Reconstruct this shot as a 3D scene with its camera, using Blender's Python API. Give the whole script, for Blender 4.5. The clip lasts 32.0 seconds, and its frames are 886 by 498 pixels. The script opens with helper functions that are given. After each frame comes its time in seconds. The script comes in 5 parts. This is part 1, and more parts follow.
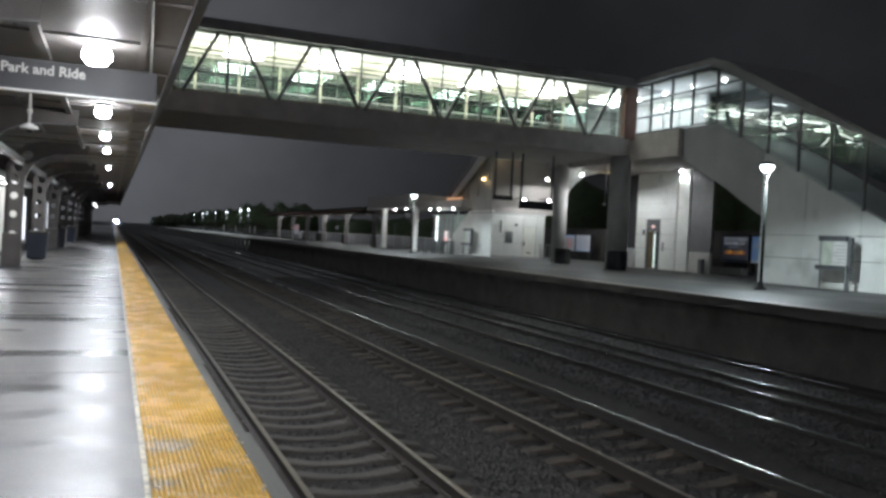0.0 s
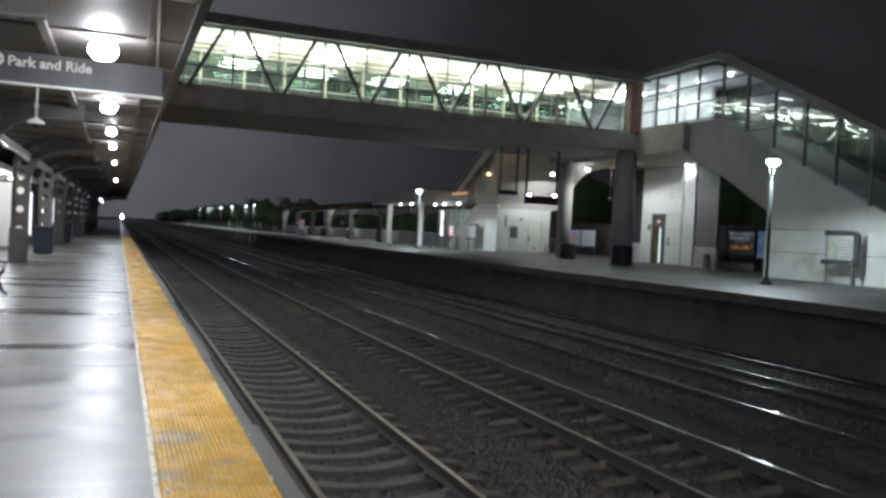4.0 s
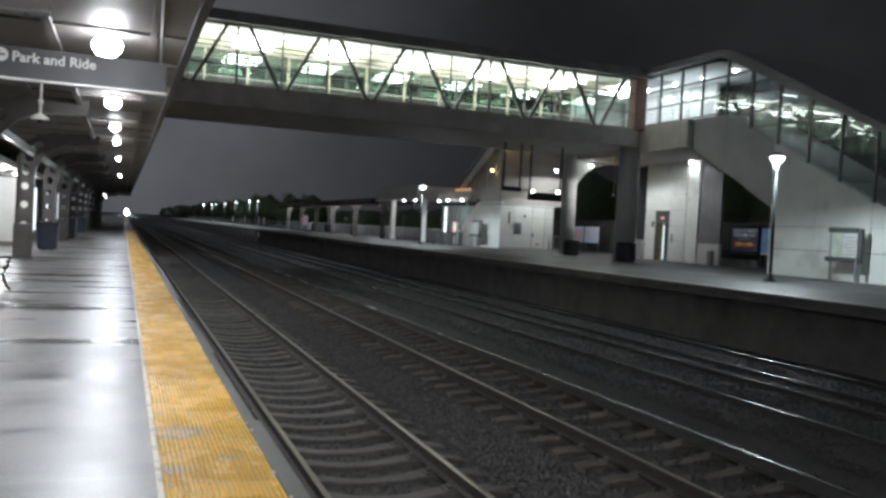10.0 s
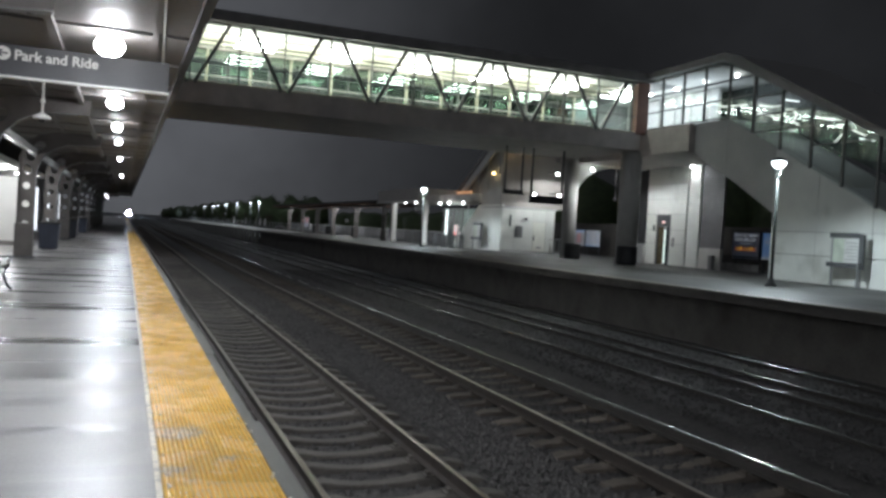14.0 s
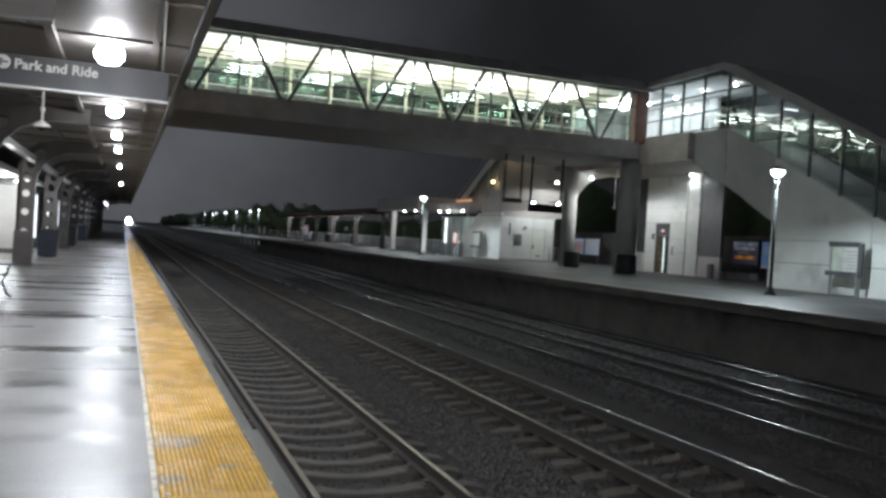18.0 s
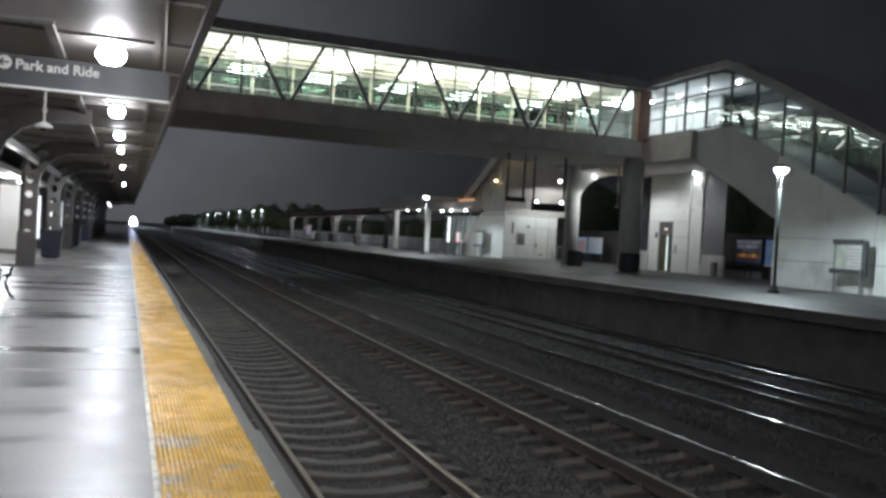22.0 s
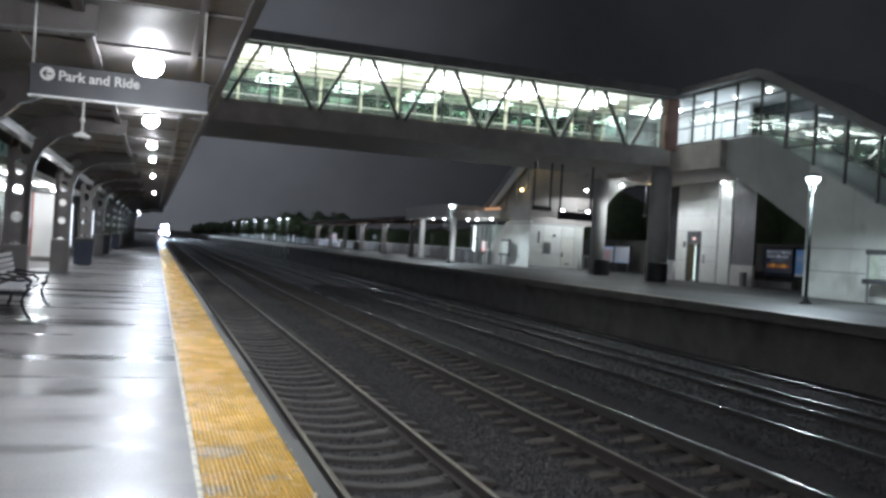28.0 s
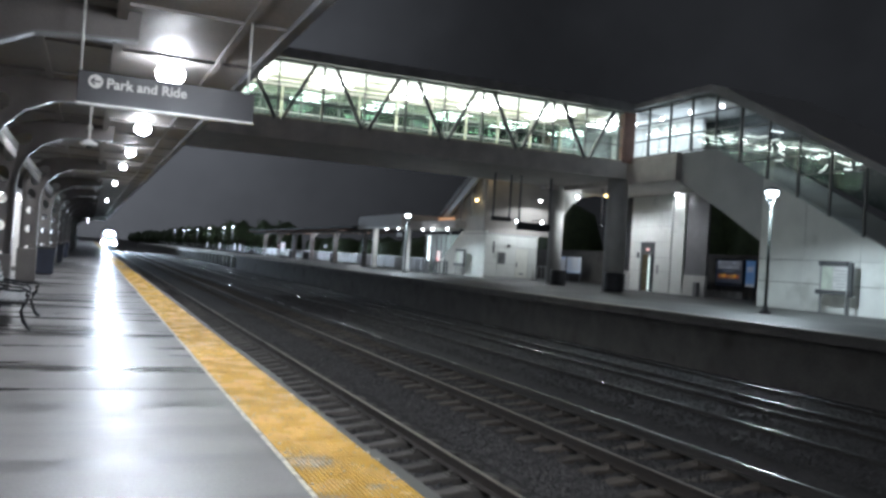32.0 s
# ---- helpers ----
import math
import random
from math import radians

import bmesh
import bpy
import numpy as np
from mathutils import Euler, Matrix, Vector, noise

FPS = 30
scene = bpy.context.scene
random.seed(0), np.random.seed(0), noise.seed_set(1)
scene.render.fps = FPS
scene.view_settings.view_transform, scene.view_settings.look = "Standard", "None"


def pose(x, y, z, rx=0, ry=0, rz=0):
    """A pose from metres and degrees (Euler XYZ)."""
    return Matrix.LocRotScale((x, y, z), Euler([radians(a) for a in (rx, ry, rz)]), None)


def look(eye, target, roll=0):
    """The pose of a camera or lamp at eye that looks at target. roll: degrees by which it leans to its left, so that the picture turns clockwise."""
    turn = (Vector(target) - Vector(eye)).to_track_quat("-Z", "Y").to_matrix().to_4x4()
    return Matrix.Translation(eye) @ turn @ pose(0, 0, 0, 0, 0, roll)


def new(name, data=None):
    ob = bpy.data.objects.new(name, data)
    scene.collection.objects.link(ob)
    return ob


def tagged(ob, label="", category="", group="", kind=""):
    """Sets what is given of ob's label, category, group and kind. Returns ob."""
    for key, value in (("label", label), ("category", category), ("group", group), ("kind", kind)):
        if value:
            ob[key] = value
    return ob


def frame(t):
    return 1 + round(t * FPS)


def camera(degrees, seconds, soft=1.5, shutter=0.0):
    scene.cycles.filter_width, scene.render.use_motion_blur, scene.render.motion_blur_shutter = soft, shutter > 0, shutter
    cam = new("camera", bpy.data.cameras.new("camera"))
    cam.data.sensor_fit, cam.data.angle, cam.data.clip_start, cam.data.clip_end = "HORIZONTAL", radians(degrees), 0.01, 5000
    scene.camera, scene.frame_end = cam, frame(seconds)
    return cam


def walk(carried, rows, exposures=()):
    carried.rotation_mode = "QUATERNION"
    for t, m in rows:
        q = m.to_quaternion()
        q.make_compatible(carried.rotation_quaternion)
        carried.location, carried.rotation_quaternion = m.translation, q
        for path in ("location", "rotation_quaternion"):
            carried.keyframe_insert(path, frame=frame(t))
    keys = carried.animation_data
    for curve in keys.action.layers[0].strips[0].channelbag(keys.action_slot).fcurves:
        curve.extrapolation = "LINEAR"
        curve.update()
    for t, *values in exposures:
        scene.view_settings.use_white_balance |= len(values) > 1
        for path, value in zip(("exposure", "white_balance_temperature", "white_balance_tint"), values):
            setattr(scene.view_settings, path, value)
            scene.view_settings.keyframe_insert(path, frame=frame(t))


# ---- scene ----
# ---------------------------------------------------------------- camera
def eye_pose(x, y, z, heading, tilt, roll):
    h, e = radians(heading), radians(tilt)
    way = Vector((math.sin(h) * math.cos(e), math.cos(h) * math.cos(e), math.sin(e)))
    eye = Vector((x, y, z))
    return look(eye, eye + way, roll)


PATH = [
    (0, -1.000, 0.016, 1.467, 21.730, -0.730, 3.019),
    (0.5, -0.999, 0.015, 1.465, 21.690, -0.713, 3.161),
    (1, -0.997, 0.018, 1.462, 21.681, -0.675, 3.096),
    (1.5, -0.997, 0.006, 1.466, 21.689, -0.831, 3.131),
    (2, -0.996, 0.018, 1.463, 21.730, -0.958, 3.031),
    (2.5, -0.996, 0.027, 1.462, 21.733, -0.997, 3.154),
    (3, -0.999, 0.019, 1.459, 21.723, -1.036, 3.300),
    (3.5, -1.005, 0.012, 1.454, 21.624, -1.025, 3.111),
    (5.5, -1.014, -0.020, 1.456, 20.758, -1.299, 3.148),
    (6, -1.014, -0.011, 1.453, 20.728, -1.331, 3.249),
    (6.5, -1.012, 0.002, 1.452, 20.842, -1.324, 3.320),
    (7, -1.006, 0.008, 1.457, 21.055, -1.306, 3.319),
    (7.5, -1.002, 0.002, 1.457, 21.171, -1.273, 3.380),
    (8, -1.005, 0.002, 1.455, 21.224, -1.253, 3.384),
    (8.5, -1.008, -0.011, 1.456, 21.239, -1.254, 3.175),
    (9, -1.008, -0.015, 1.454, 21.224, -1.272, 3.127),
    (9.5, -1.010, -0.013, 1.456, 21.206, -1.302, 3.058),
    (10, -1.006, -0.011, 1.455, 21.168, -1.353, 3.109),
    (10.5, -1.002, 0.002, 1.458, 21.115, -1.390, 3.153),
    (11, -1.000, 0.006, 1.456, 21.062, -1.449, 3.258),
    (11.5, -1.000, 0.014, 1.452, 20.984, -1.522, 3.163),
    (12, -0.999, 0.013, 1.447, 20.915, -1.534, 3.311),
    (12.5, -1.004, 0.004, 1.450, 20.936, -1.384, 3.686),
    (13, -1.009, 0.001, 1.449, 20.943, -1.242, 3.776),
    (13.5, -1.007, -0.000, 1.452, 21.027, -1.181, 3.697),
    (14, -1.004, 0.005, 1.449, 21.100, -1.174, 3.513),
    (14.5, -1.001, 0.007, 1.452, 21.131, -1.109, 3.671),
    (16.5, -1.000, -0.002, 1.453, 21.195, -0.735, 3.555),
    (17, -0.999, 0.001, 1.452, 21.132, -0.722, 3.550),
    (17.5, -1.001, -0.010, 1.452, 21.110, -0.667, 3.528),
    (18, -1.000, -0.005, 1.455, 21.108, -0.612, 3.595),
    (18.5, -0.999, -0.007, 1.451, 21.077, -0.538, 3.682),
    (19, -0.997, -0.003, 1.448, 21.031, -0.519, 3.530),
    (19.5, -0.993, -0.013, 1.450, 20.988, -0.512, 3.549),
    (20, -0.989, -0.011, 1.454, 20.954, -0.547, 3.544),
    (20.5, -0.989, -0.003, 1.449, 20.939, -0.579, 3.600),
    (21, -0.987, -0.013, 1.449, 20.934, -0.583, 3.310),
    (21.5, -0.984, -0.001, 1.451, 20.931, -0.615, 3.244),
    (22, -0.985, 0.012, 1.451, 20.894, -0.670, 3.370),
    (22.5, -0.983, 0.006, 1.452, 20.869, -0.702, 3.455),
    (23, -0.980, -0.000, 1.450, 20.829, -0.744, 3.600),
    (23.5, -0.981, 0.004, 1.447, 20.864, -0.723, 3.457),
    (24, -0.983, 0.007, 1.447, 20.869, -0.671, 3.423),
    (24.5, -0.984, 0.005, 1.449, 20.873, -0.685, 3.451),
    (25, -0.974, -0.003, 1.450, 20.926, -0.651, 3.178),
    (25.5, -0.966, -0.008, 1.449, 20.897, -0.508, 3.181),
    (27.5, -0.966, -0.044, 1.470, 19.434, -0.196, 2.792),
    (28, -1.085, 0.062, 1.463, 19.188, -0.185, 3.564),
    (28.5, -1.299, 0.183, 1.455, 19.991, 0.289, 3.614),
    (29, -1.506, 0.177, 1.436, 20.558, 0.736, 4.065),
    (29.5, -1.677, 0.141, 1.458, 21.344, 1.436, 3.220),
    (30, -1.786, 0.158, 1.450, 21.403, 1.137, 3.714),
    (30.5, -1.898, 0.224, 1.431, 22.129, 0.819, 3.378),
    (31, -1.978, 0.262, 1.419, 22.701, 0.740, 3.552),
    (31.5, -2.028, 0.302, 1.412, 23.041, 0.702, 3.626),
    (32, -2.053, 0.301, 1.414, 23.095, 0.729, 3.750),]
cam = camera(56.2, 32.0, soft=3.0)
walk(cam, [(t, eye_pose(*row)) for t, *row in PATH],
     exposures=((0, 0.58, 6030, 10), (25.5, 0.58, 6030, 10), (29, 0.72, 5780, 10), (32, 0.72, 5780, 10)))

# ---------------------------------------------------------------- night sky
world = bpy.data.worlds.new("night_sky")
scene.world = world
world.use_nodes = True
wn = world.node_tree
# pale lens haze put into the sky colour, mottled, and darker to the east
haze_side = wn.nodes.new("ShaderNodeTexGradient")
fade = wn.nodes.new("ShaderNodeMapRange")
fade.interpolation_type = "SMOOTHSTEP"
fade.inputs[1].default_value, fade.inputs[2].default_value = 0.0, 0.45
fade.inputs[3].default_value, fade.inputs[4].default_value = 0.062, 0.010
wn.links.new(haze_side.outputs["Fac"], fade.inputs[0])
haze_noise = wn.nodes.new("ShaderNodeTexNoise")
haze_noise.inputs["Scale"].default_value, haze_noise.inputs["Detail"].default_value = 5.0, 5
drift = wn.nodes.new("ShaderNodeMapRange")
drift.inputs[1].default_value, drift.inputs[2].default_value = 0.3, 0.7
drift.inputs[3].default_value, drift.inputs[4].default_value = 0.72, 1.28
wn.links.new(haze_noise.outputs["Fac"], drift.inputs[0])
both = wn.nodes.new("ShaderNodeMath")
both.operation = "MULTIPLY"
wn.links.new(fade.outputs[0], both.inputs[0])
wn.links.new(drift.outputs[0], both.inputs[1])
wn.nodes["Background"].inputs[0].default_value = (0.97, 0.97, 1.0, 1)
wn.links.new(both.outputs[0], wn.nodes["Background"].inputs[1])


def lamp(x, y, z, watts, colour=(1, 0.985, 0.95), size=0.12):
    data = bpy.data.lights.new("lamp_light", "POINT")
    data.energy, data.color, data.shadow_soft_size = watts, colour, size
    ob = new("lamp_light", data)
    ob.location = (x, y, z)
    return ob


def shaded_lamp(x, y, z, watts, colour=(0.92, 1.0, 1.0), size=0.15, angle=162, blend=0.35):
    """A lamp under a shade, which throws its light down."""
    data = bpy.data.lights.new("shaded_light", "SPOT")
    data.energy, data.color, data.shadow_soft_size, data.spot_size, data.spot_blend = watts, colour, size, radians(angle), blend
    ob = new("shaded_light", data)
    ob.location = (x, y, z)
    return ob


def fill_light(x, y, z, watts, sx, sy, colour=(1, 0.985, 0.91), up=False):
    data = bpy.data.lights.new("interior_fill", "AREA")
    data.shape, data.size, data.size_y, data.energy, data.color = "RECTANGLE", sx, sy, watts, colour
    ob = new("interior_fill", data)
    ob.matrix_world = pose(x, y, z, 180 if up else 0)
    return ob


# ---------------------------------------------------------------- materials
def material(name, colour, rough=0.6, metal=0.0, vary=0.25, scale=3.0, fine=60.0, bump=0.15, stretch=(1, 1, 1),
             per_piece=0.0, emit=0.0, gloss_vary=0.1, dirt=None, dirt_scale=0.6, dirt_from=0.55, spec=0.5):
    """A surface with broad and fine variation, in metres."""
    m = bpy.data.materials.new(name)
    m.use_nodes = True
    nt = m.node_tree
    b = nt.nodes["Principled BSDF"]
    b.inputs["Metallic"].default_value = metal
    b.inputs["Specular IOR Level"].default_value = spec
    geo = nt.nodes.new("ShaderNodeNewGeometry")
    mp = nt.nodes.new("ShaderNodeMapping")
    mp.inputs["Scale"].default_value = stretch
    nt.links.new(geo.outputs["Position"], mp.inputs[0])
    broad = nt.nodes.new("ShaderNodeTexNoise")
    broad.inputs["Scale"].default_value, broad.inputs["Detail"].default_value = scale, 4
    grain = nt.nodes.new("ShaderNodeTexNoise")
    grain.inputs["Scale"].default_value, grain.inputs["Detail"].default_value = fine, 2
    for n in (broad, grain):
        nt.links.new(mp.outputs[0], n.inputs["Vector"])
    mixv = nt.nodes.new("ShaderNodeMath")
    mixv.operation = "MULTIPLY_ADD"
    nt.links.new(broad.outputs["Fac"], mixv.inputs[0])
    mixv.inputs[1].default_value = 0.65
    half = nt.nodes.new("ShaderNodeMath")
    half.operation = "MULTIPLY"
    half.inputs[1].default_value = 0.35
    nt.links.new(grain.outputs["Fac"], half.inputs[0])
    nt.links.new(half.outputs[0], mixv.inputs[2])
    ramp = nt.nodes.new("ShaderNodeValToRGB")
    lo = [max(0, c * (1 - vary)) for c in colour]
    hi = [min(1, c * (1 + vary)) for c in colour]
    ramp.color_ramp.elements[0].position, ramp.color_ramp.elements[1].position = 0.3, 0.7
    ramp.color_ramp.elements[0].color, ramp.color_ramp.elements[1].color = (*lo, 1), (*hi, 1)
    nt.links.new(mixv.outputs[0], ramp.inputs[0])
    last = ramp.outputs[0]
    if per_piece:
        info = nt.nodes.new("ShaderNodeObjectInfo")
        sc = nt.nodes.new("ShaderNodeMapRange")
        sc.inputs[3].default_value, sc.inputs[4].default_value = 1 - per_piece, 1 + per_piece
        nt.links.new(info.outputs["Random"], sc.inputs[0])
        mul = nt.nodes.new("ShaderNodeVectorMath")
        mul.operation = "SCALE"
        nt.links.new(last, mul.inputs[0])
        nt.links.new(sc.outputs[0], mul.inputs["Scale"])
        last = mul.outputs[0]
    if dirt:
        dn = nt.nodes.new("ShaderNodeTexNoise")
        dn.inputs["Scale"].default_value, dn.inputs["Detail"].default_value = dirt_scale, 6
        nt.links.new(mp.outputs[0], dn.inputs["Vector"])
        dm = nt.nodes.new("ShaderNodeMapRange")
        dm.inputs[1].default_value, dm.inputs[2].default_value = dirt_from, dirt_from + 0.12
        nt.links.new(dn.outputs["Fac"], dm.inputs[0])
        mx = nt.nodes.new("ShaderNodeMix")
        mx.data_type = "RGBA"
        nt.links.new(dm.outputs[0], mx.inputs[0])
        nt.links.new(last, mx.inputs[6])
        mx.inputs[7].default_value = (*dirt, 1)
        last = mx.outputs[2]
    nt.links.new(last, b.inputs["Base Color"])
    rr = nt.nodes.new("ShaderNodeMapRange")
    rr.inputs[1].default_value, rr.inputs[2].default_value = 0.3, 0.7
    rr.inputs[3].default_value, rr.inputs[4].default_value = max(0.02, rough - gloss_vary), min(1, rough + gloss_vary)
    nt.links.new(broad.outputs["Fac"], rr.inputs[0])
    nt.links.new(rr.outputs[0], b.inputs["Roughness"])
    if bump:
        bp = nt.nodes.new("ShaderNodeBump")
        bp.inputs["Strength"].default_value, bp.inputs["Distance"].default_value = bump, 0.01
        nt.links.new(grain.outputs["Fac"], bp.inputs["Height"])
        nt.links.new(bp.outputs[0], b.inputs["Normal"])
    if emit:
        nt.links.new(last, b.inputs["Emission Color"])
        b.inputs["Emission Strength"].default_value = emit
    return m


def glow(name, colour, strength):
    m = bpy.data.materials.new(name)
    m.use_nodes = True
    b = m.node_tree.nodes["Principled BSDF"]
    b.inputs["Base Color"].default_value = (0.8, 0.8, 0.8, 1)
    b.inputs["Emission Color"].default_value = (*colour, 1)
    b.inputs["Emission Strength"].default_value = strength
    return m


def glass(name, tint=(0.93, 0.965, 0.93), mirror=0.12, sheen=(0.82, 1.0, 0.9)):
    m = bpy.data.materials.new(name)
    m.use_nodes = True
    nt = m.node_tree
    nt.nodes.remove(nt.nodes["Principled BSDF"])
    tr, gl = nt.nodes.new("ShaderNodeBsdfTransparent"), nt.nodes.new("ShaderNodeBsdfGlossy")
    tr.inputs[0].default_value = (*tint, 1)
    gl.inputs["Roughness"].default_value = 0.01
    gl.inputs[0].default_value = (*sheen, 1)
    mx = nt.nodes.new("ShaderNodeMixShader")
    mx.inputs[0].default_value = mirror
    nt.links.new(tr.outputs[0], mx.inputs[1])
    nt.links.new(gl.outputs[0], mx.inputs[2])
    nt.links.new(mx.outputs[0], nt.nodes["Material Output"].inputs[0])
    return m


def wet_concrete():
    """Trowelled concrete, damp, with long cross bands: water films and painted column shadows."""
    m = material("wet_platform_concrete", (0.225, 0.212, 0.198), 0.45, 0, 0.3, 0.8, 45, 0.10, spec=0.8)
    nt = m.node_tree
    b = nt.nodes["Principled BSDF"]
    base = b.inputs["Base Color"].links[0].from_socket
    geo = nt.nodes.new("ShaderNodeNewGeometry")
    mp = nt.nodes.new("ShaderNodeMapping")
    mp.inputs["Scale"].default_value = (0.26, 2.1, 1)
    nt.links.new(geo.outputs["Position"], mp.inputs[0])
    n = nt.nodes.new("ShaderNodeTexNoise")
    n.inputs["Scale"].default_value, n.inputs["Detail"].default_value, n.inputs["Roughness"].default_value = 0.75, 5, 0.6
    nt.links.new(mp.outputs[0], n.inputs["Vector"])
    wet_shade = nt.nodes.new("ShaderNodeMapRange")
    wet_shade.inputs[1].default_value, wet_shade.inputs[2].default_value = 0.46, 0.56
    nt.links.new(n.outputs["Fac"], wet_shade.inputs[0])
    sep = nt.nodes.new("ShaderNodeSeparateXYZ")
    nt.links.new(geo.outputs["Position"], sep.inputs[0])
    along = nt.nodes.new("ShaderNodeMapRange")
    along.inputs[1].default_value, along.inputs[2].default_value = 4.2, 8.6
    along.inputs[3].default_value, along.inputs[4].default_value = 0.45, 1.0
    nt.links.new(sep.outputs["Y"], along.inputs[0])
    shade_bands = nt.nodes.new("ShaderNodeMath")
    shade_bands.operation = "MULTIPLY"
    nt.links.new(wet_shade.outputs[0], shade_bands.inputs[0])
    nt.links.new(along.outputs[0], shade_bands.inputs[1])
    wet_shade = shade_bands
    r = nt.nodes.new("ShaderNodeMapRange")
    r.inputs[3].default_value, r.inputs[4].default_value = 0.42, 0.27
    nt.links.new(wet_shade.outputs[0], r.inputs[0])
    nt.links.new(r.outputs[0], b.inputs["Roughness"])
    # the bands darken the base colour, painting in the canopy columns' shade
    dark = nt.nodes.new("ShaderNodeMapRange")
    dark.inputs[3].default_value, dark.inputs[4].default_value = 1.0, 0.38
    nt.links.new(wet_shade.outputs[0], dark.inputs[0])
    mul = nt.nodes.new("ShaderNodeVectorMath")
    mul.operation = "SCALE"
    nt.links.new(base, mul.inputs[0])
    nt.links.new(dark.outputs[0], mul.inputs["Scale"])
    nt.links.new(mul.outputs[0], b.inputs["Base Color"])
    return m


def worn_patch(m, centre, near, far):
    """Wears a blotch of the paint through to grey round one spot."""
    nt = m.node_tree
    b = nt.nodes["Principled BSDF"]
    old = b.inputs["Base Color"].links[0].from_socket
    geo = nt.nodes.new("ShaderNodeNewGeometry")
    dist = nt.nodes.new("ShaderNodeVectorMath")
    dist.operation = "DISTANCE"
    nt.links.new(geo.outputs["Position"], dist.inputs[0])
    dist.inputs[1].default_value = centre
    fall = nt.nodes.new("ShaderNodeMapRange")
    fall.inputs[1].default_value, fall.inputs[2].default_value = near, far
    fall.inputs[3].default_value, fall.inputs[4].default_value = 0.30, -0.2
    nt.links.new(dist.outputs["Value"], fall.inputs[0])
    n = nt.nodes.new("ShaderNodeTexNoise")
    n.inputs["Scale"].default_value, n.inputs["Detail"].default_value = 38, 5
    nt.links.new(geo.outputs["Position"], n.inputs["Vector"])
    add = nt.nodes.new("ShaderNodeMath")
    nt.links.new(fall.outputs[0], add.inputs[0])
    nt.links.new(n.outputs["Fac"], add.inputs[1])
    edge = nt.nodes.new("ShaderNodeMapRange")
    edge.inputs[1].default_value, edge.inputs[2].default_value = 0.66, 0.84
    nt.links.new(add.outputs[0], edge.inputs[0])
    mx = nt.nodes.new("ShaderNodeMix")
    mx.data_type = "RGBA"
    nt.links.new(edge.outputs[0], mx.inputs[0])
    nt.links.new(old, mx.inputs[6])
    mx.inputs[7].default_value = (0.42, 0.36, 0.24, 1)
    nt.links.new(mx.outputs[2], b.inputs["Base Color"])


def tactile_paint():
    """Yellow tread, rubbed to grey in patches."""
    m = material("yellow_tactile_paint", (0.79, 0.475, 0.085), 0.26, 0, 0.1, 3.0, 120, 0.35, per_piece=0.05,
                 dirt=(0.40, 0.33, 0.22), dirt_scale=26.0, dirt_from=0.68)
    nt = m.node_tree
    b = nt.nodes["Principled BSDF"]
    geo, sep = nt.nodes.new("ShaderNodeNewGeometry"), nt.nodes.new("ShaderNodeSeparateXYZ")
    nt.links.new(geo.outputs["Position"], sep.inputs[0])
    # tone follows height: darker between the domes, lighter on their tops
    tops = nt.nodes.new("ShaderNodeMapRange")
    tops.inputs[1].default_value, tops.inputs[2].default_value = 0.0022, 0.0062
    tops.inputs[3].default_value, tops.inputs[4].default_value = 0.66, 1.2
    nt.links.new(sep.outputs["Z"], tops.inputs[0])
    dome_tone = nt.nodes.new("ShaderNodeVectorMath")
    dome_tone.operation = "SCALE"
    nt.links.new(b.inputs["Base Color"].links[0].from_socket, dome_tone.inputs[0])
    nt.links.new(tops.outputs[0], dome_tone.inputs["Scale"])
    nt.links.new(dome_tone.outputs[0], b.inputs["Base Color"])
    worn_patch(m, (-0.60, 5.75, 0), 0.12, 0.45)
    worn_patch(m, (-0.68, 4.9, 0), 0.05, 0.3)
    worn_patch(m, (-0.34, 5.1, 0), 0.02, 0.22)
    return m


CONCRETE = wet_concrete()
NOSING = material("grey_edge_boarding", (0.105, 0.102, 0.086), 0.6, 0, 0.4, 2.5, 30, 0.4, stretch=(9, 0.5, 1), dirt=(0.07, 0.066, 0.058), dirt_scale=1.2, dirt_from=0.52)
WALL_DARK = material("stained_concrete_wall", (0.125, 0.117, 0.106), 0.85, 0, 0.4, 1.2, 25, 0.4, dirt=(0.085, 0.078, 0.07))
CONC_R = material("pale_platform_concrete", (0.07, 0.072, 0.068), 0.62, 0, 0.25, 0.5, 22, 0.15, dirt=(0.105, 0.105, 0.10), dirt_scale=0.35)
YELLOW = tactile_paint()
WHITE_LINE = material("worn_white_line", (0.74, 0.69, 0.55), 0.6, 0, 0.2, 4, 60, 0.2, dirt=(0.36, 0.33, 0.28), dirt_scale=9.0, dirt_from=0.5)
BALLAST = material("dark_ballast", (0.052, 0.048, 0.045), 0.85, 0, 0.6, 7, 28, 1.0)
STONE = material("ballast_stone", (0.076, 0.071, 0.067), 0.75, 0, 0.85, 9, 40, 0.4, per_piece=0.3)
SLEEPER_DARK = material("brown_sleeper", (0.11, 0.093, 0.076), 0.8, 0, 0.4, 3, 35, 0.4, per_piece=0.3)
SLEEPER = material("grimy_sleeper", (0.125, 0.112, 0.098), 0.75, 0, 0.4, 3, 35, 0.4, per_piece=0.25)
RAIL_RUST = material("rusty_rail_steel", (0.036, 0.028, 0.022), 0.7, 0.1, 0.4, 5, 50, 0.3)
RAIL_DARK = material("grimy_rail_steel", (0.042, 0.037, 0.032), 0.7, 0.1, 0.4, 5, 50, 0.3)
SLEEPER_BLACK = material("blackish_sleeper", (0.055, 0.05, 0.045), 0.8, 0, 0.4, 3, 35, 0.4, per_piece=0.3)
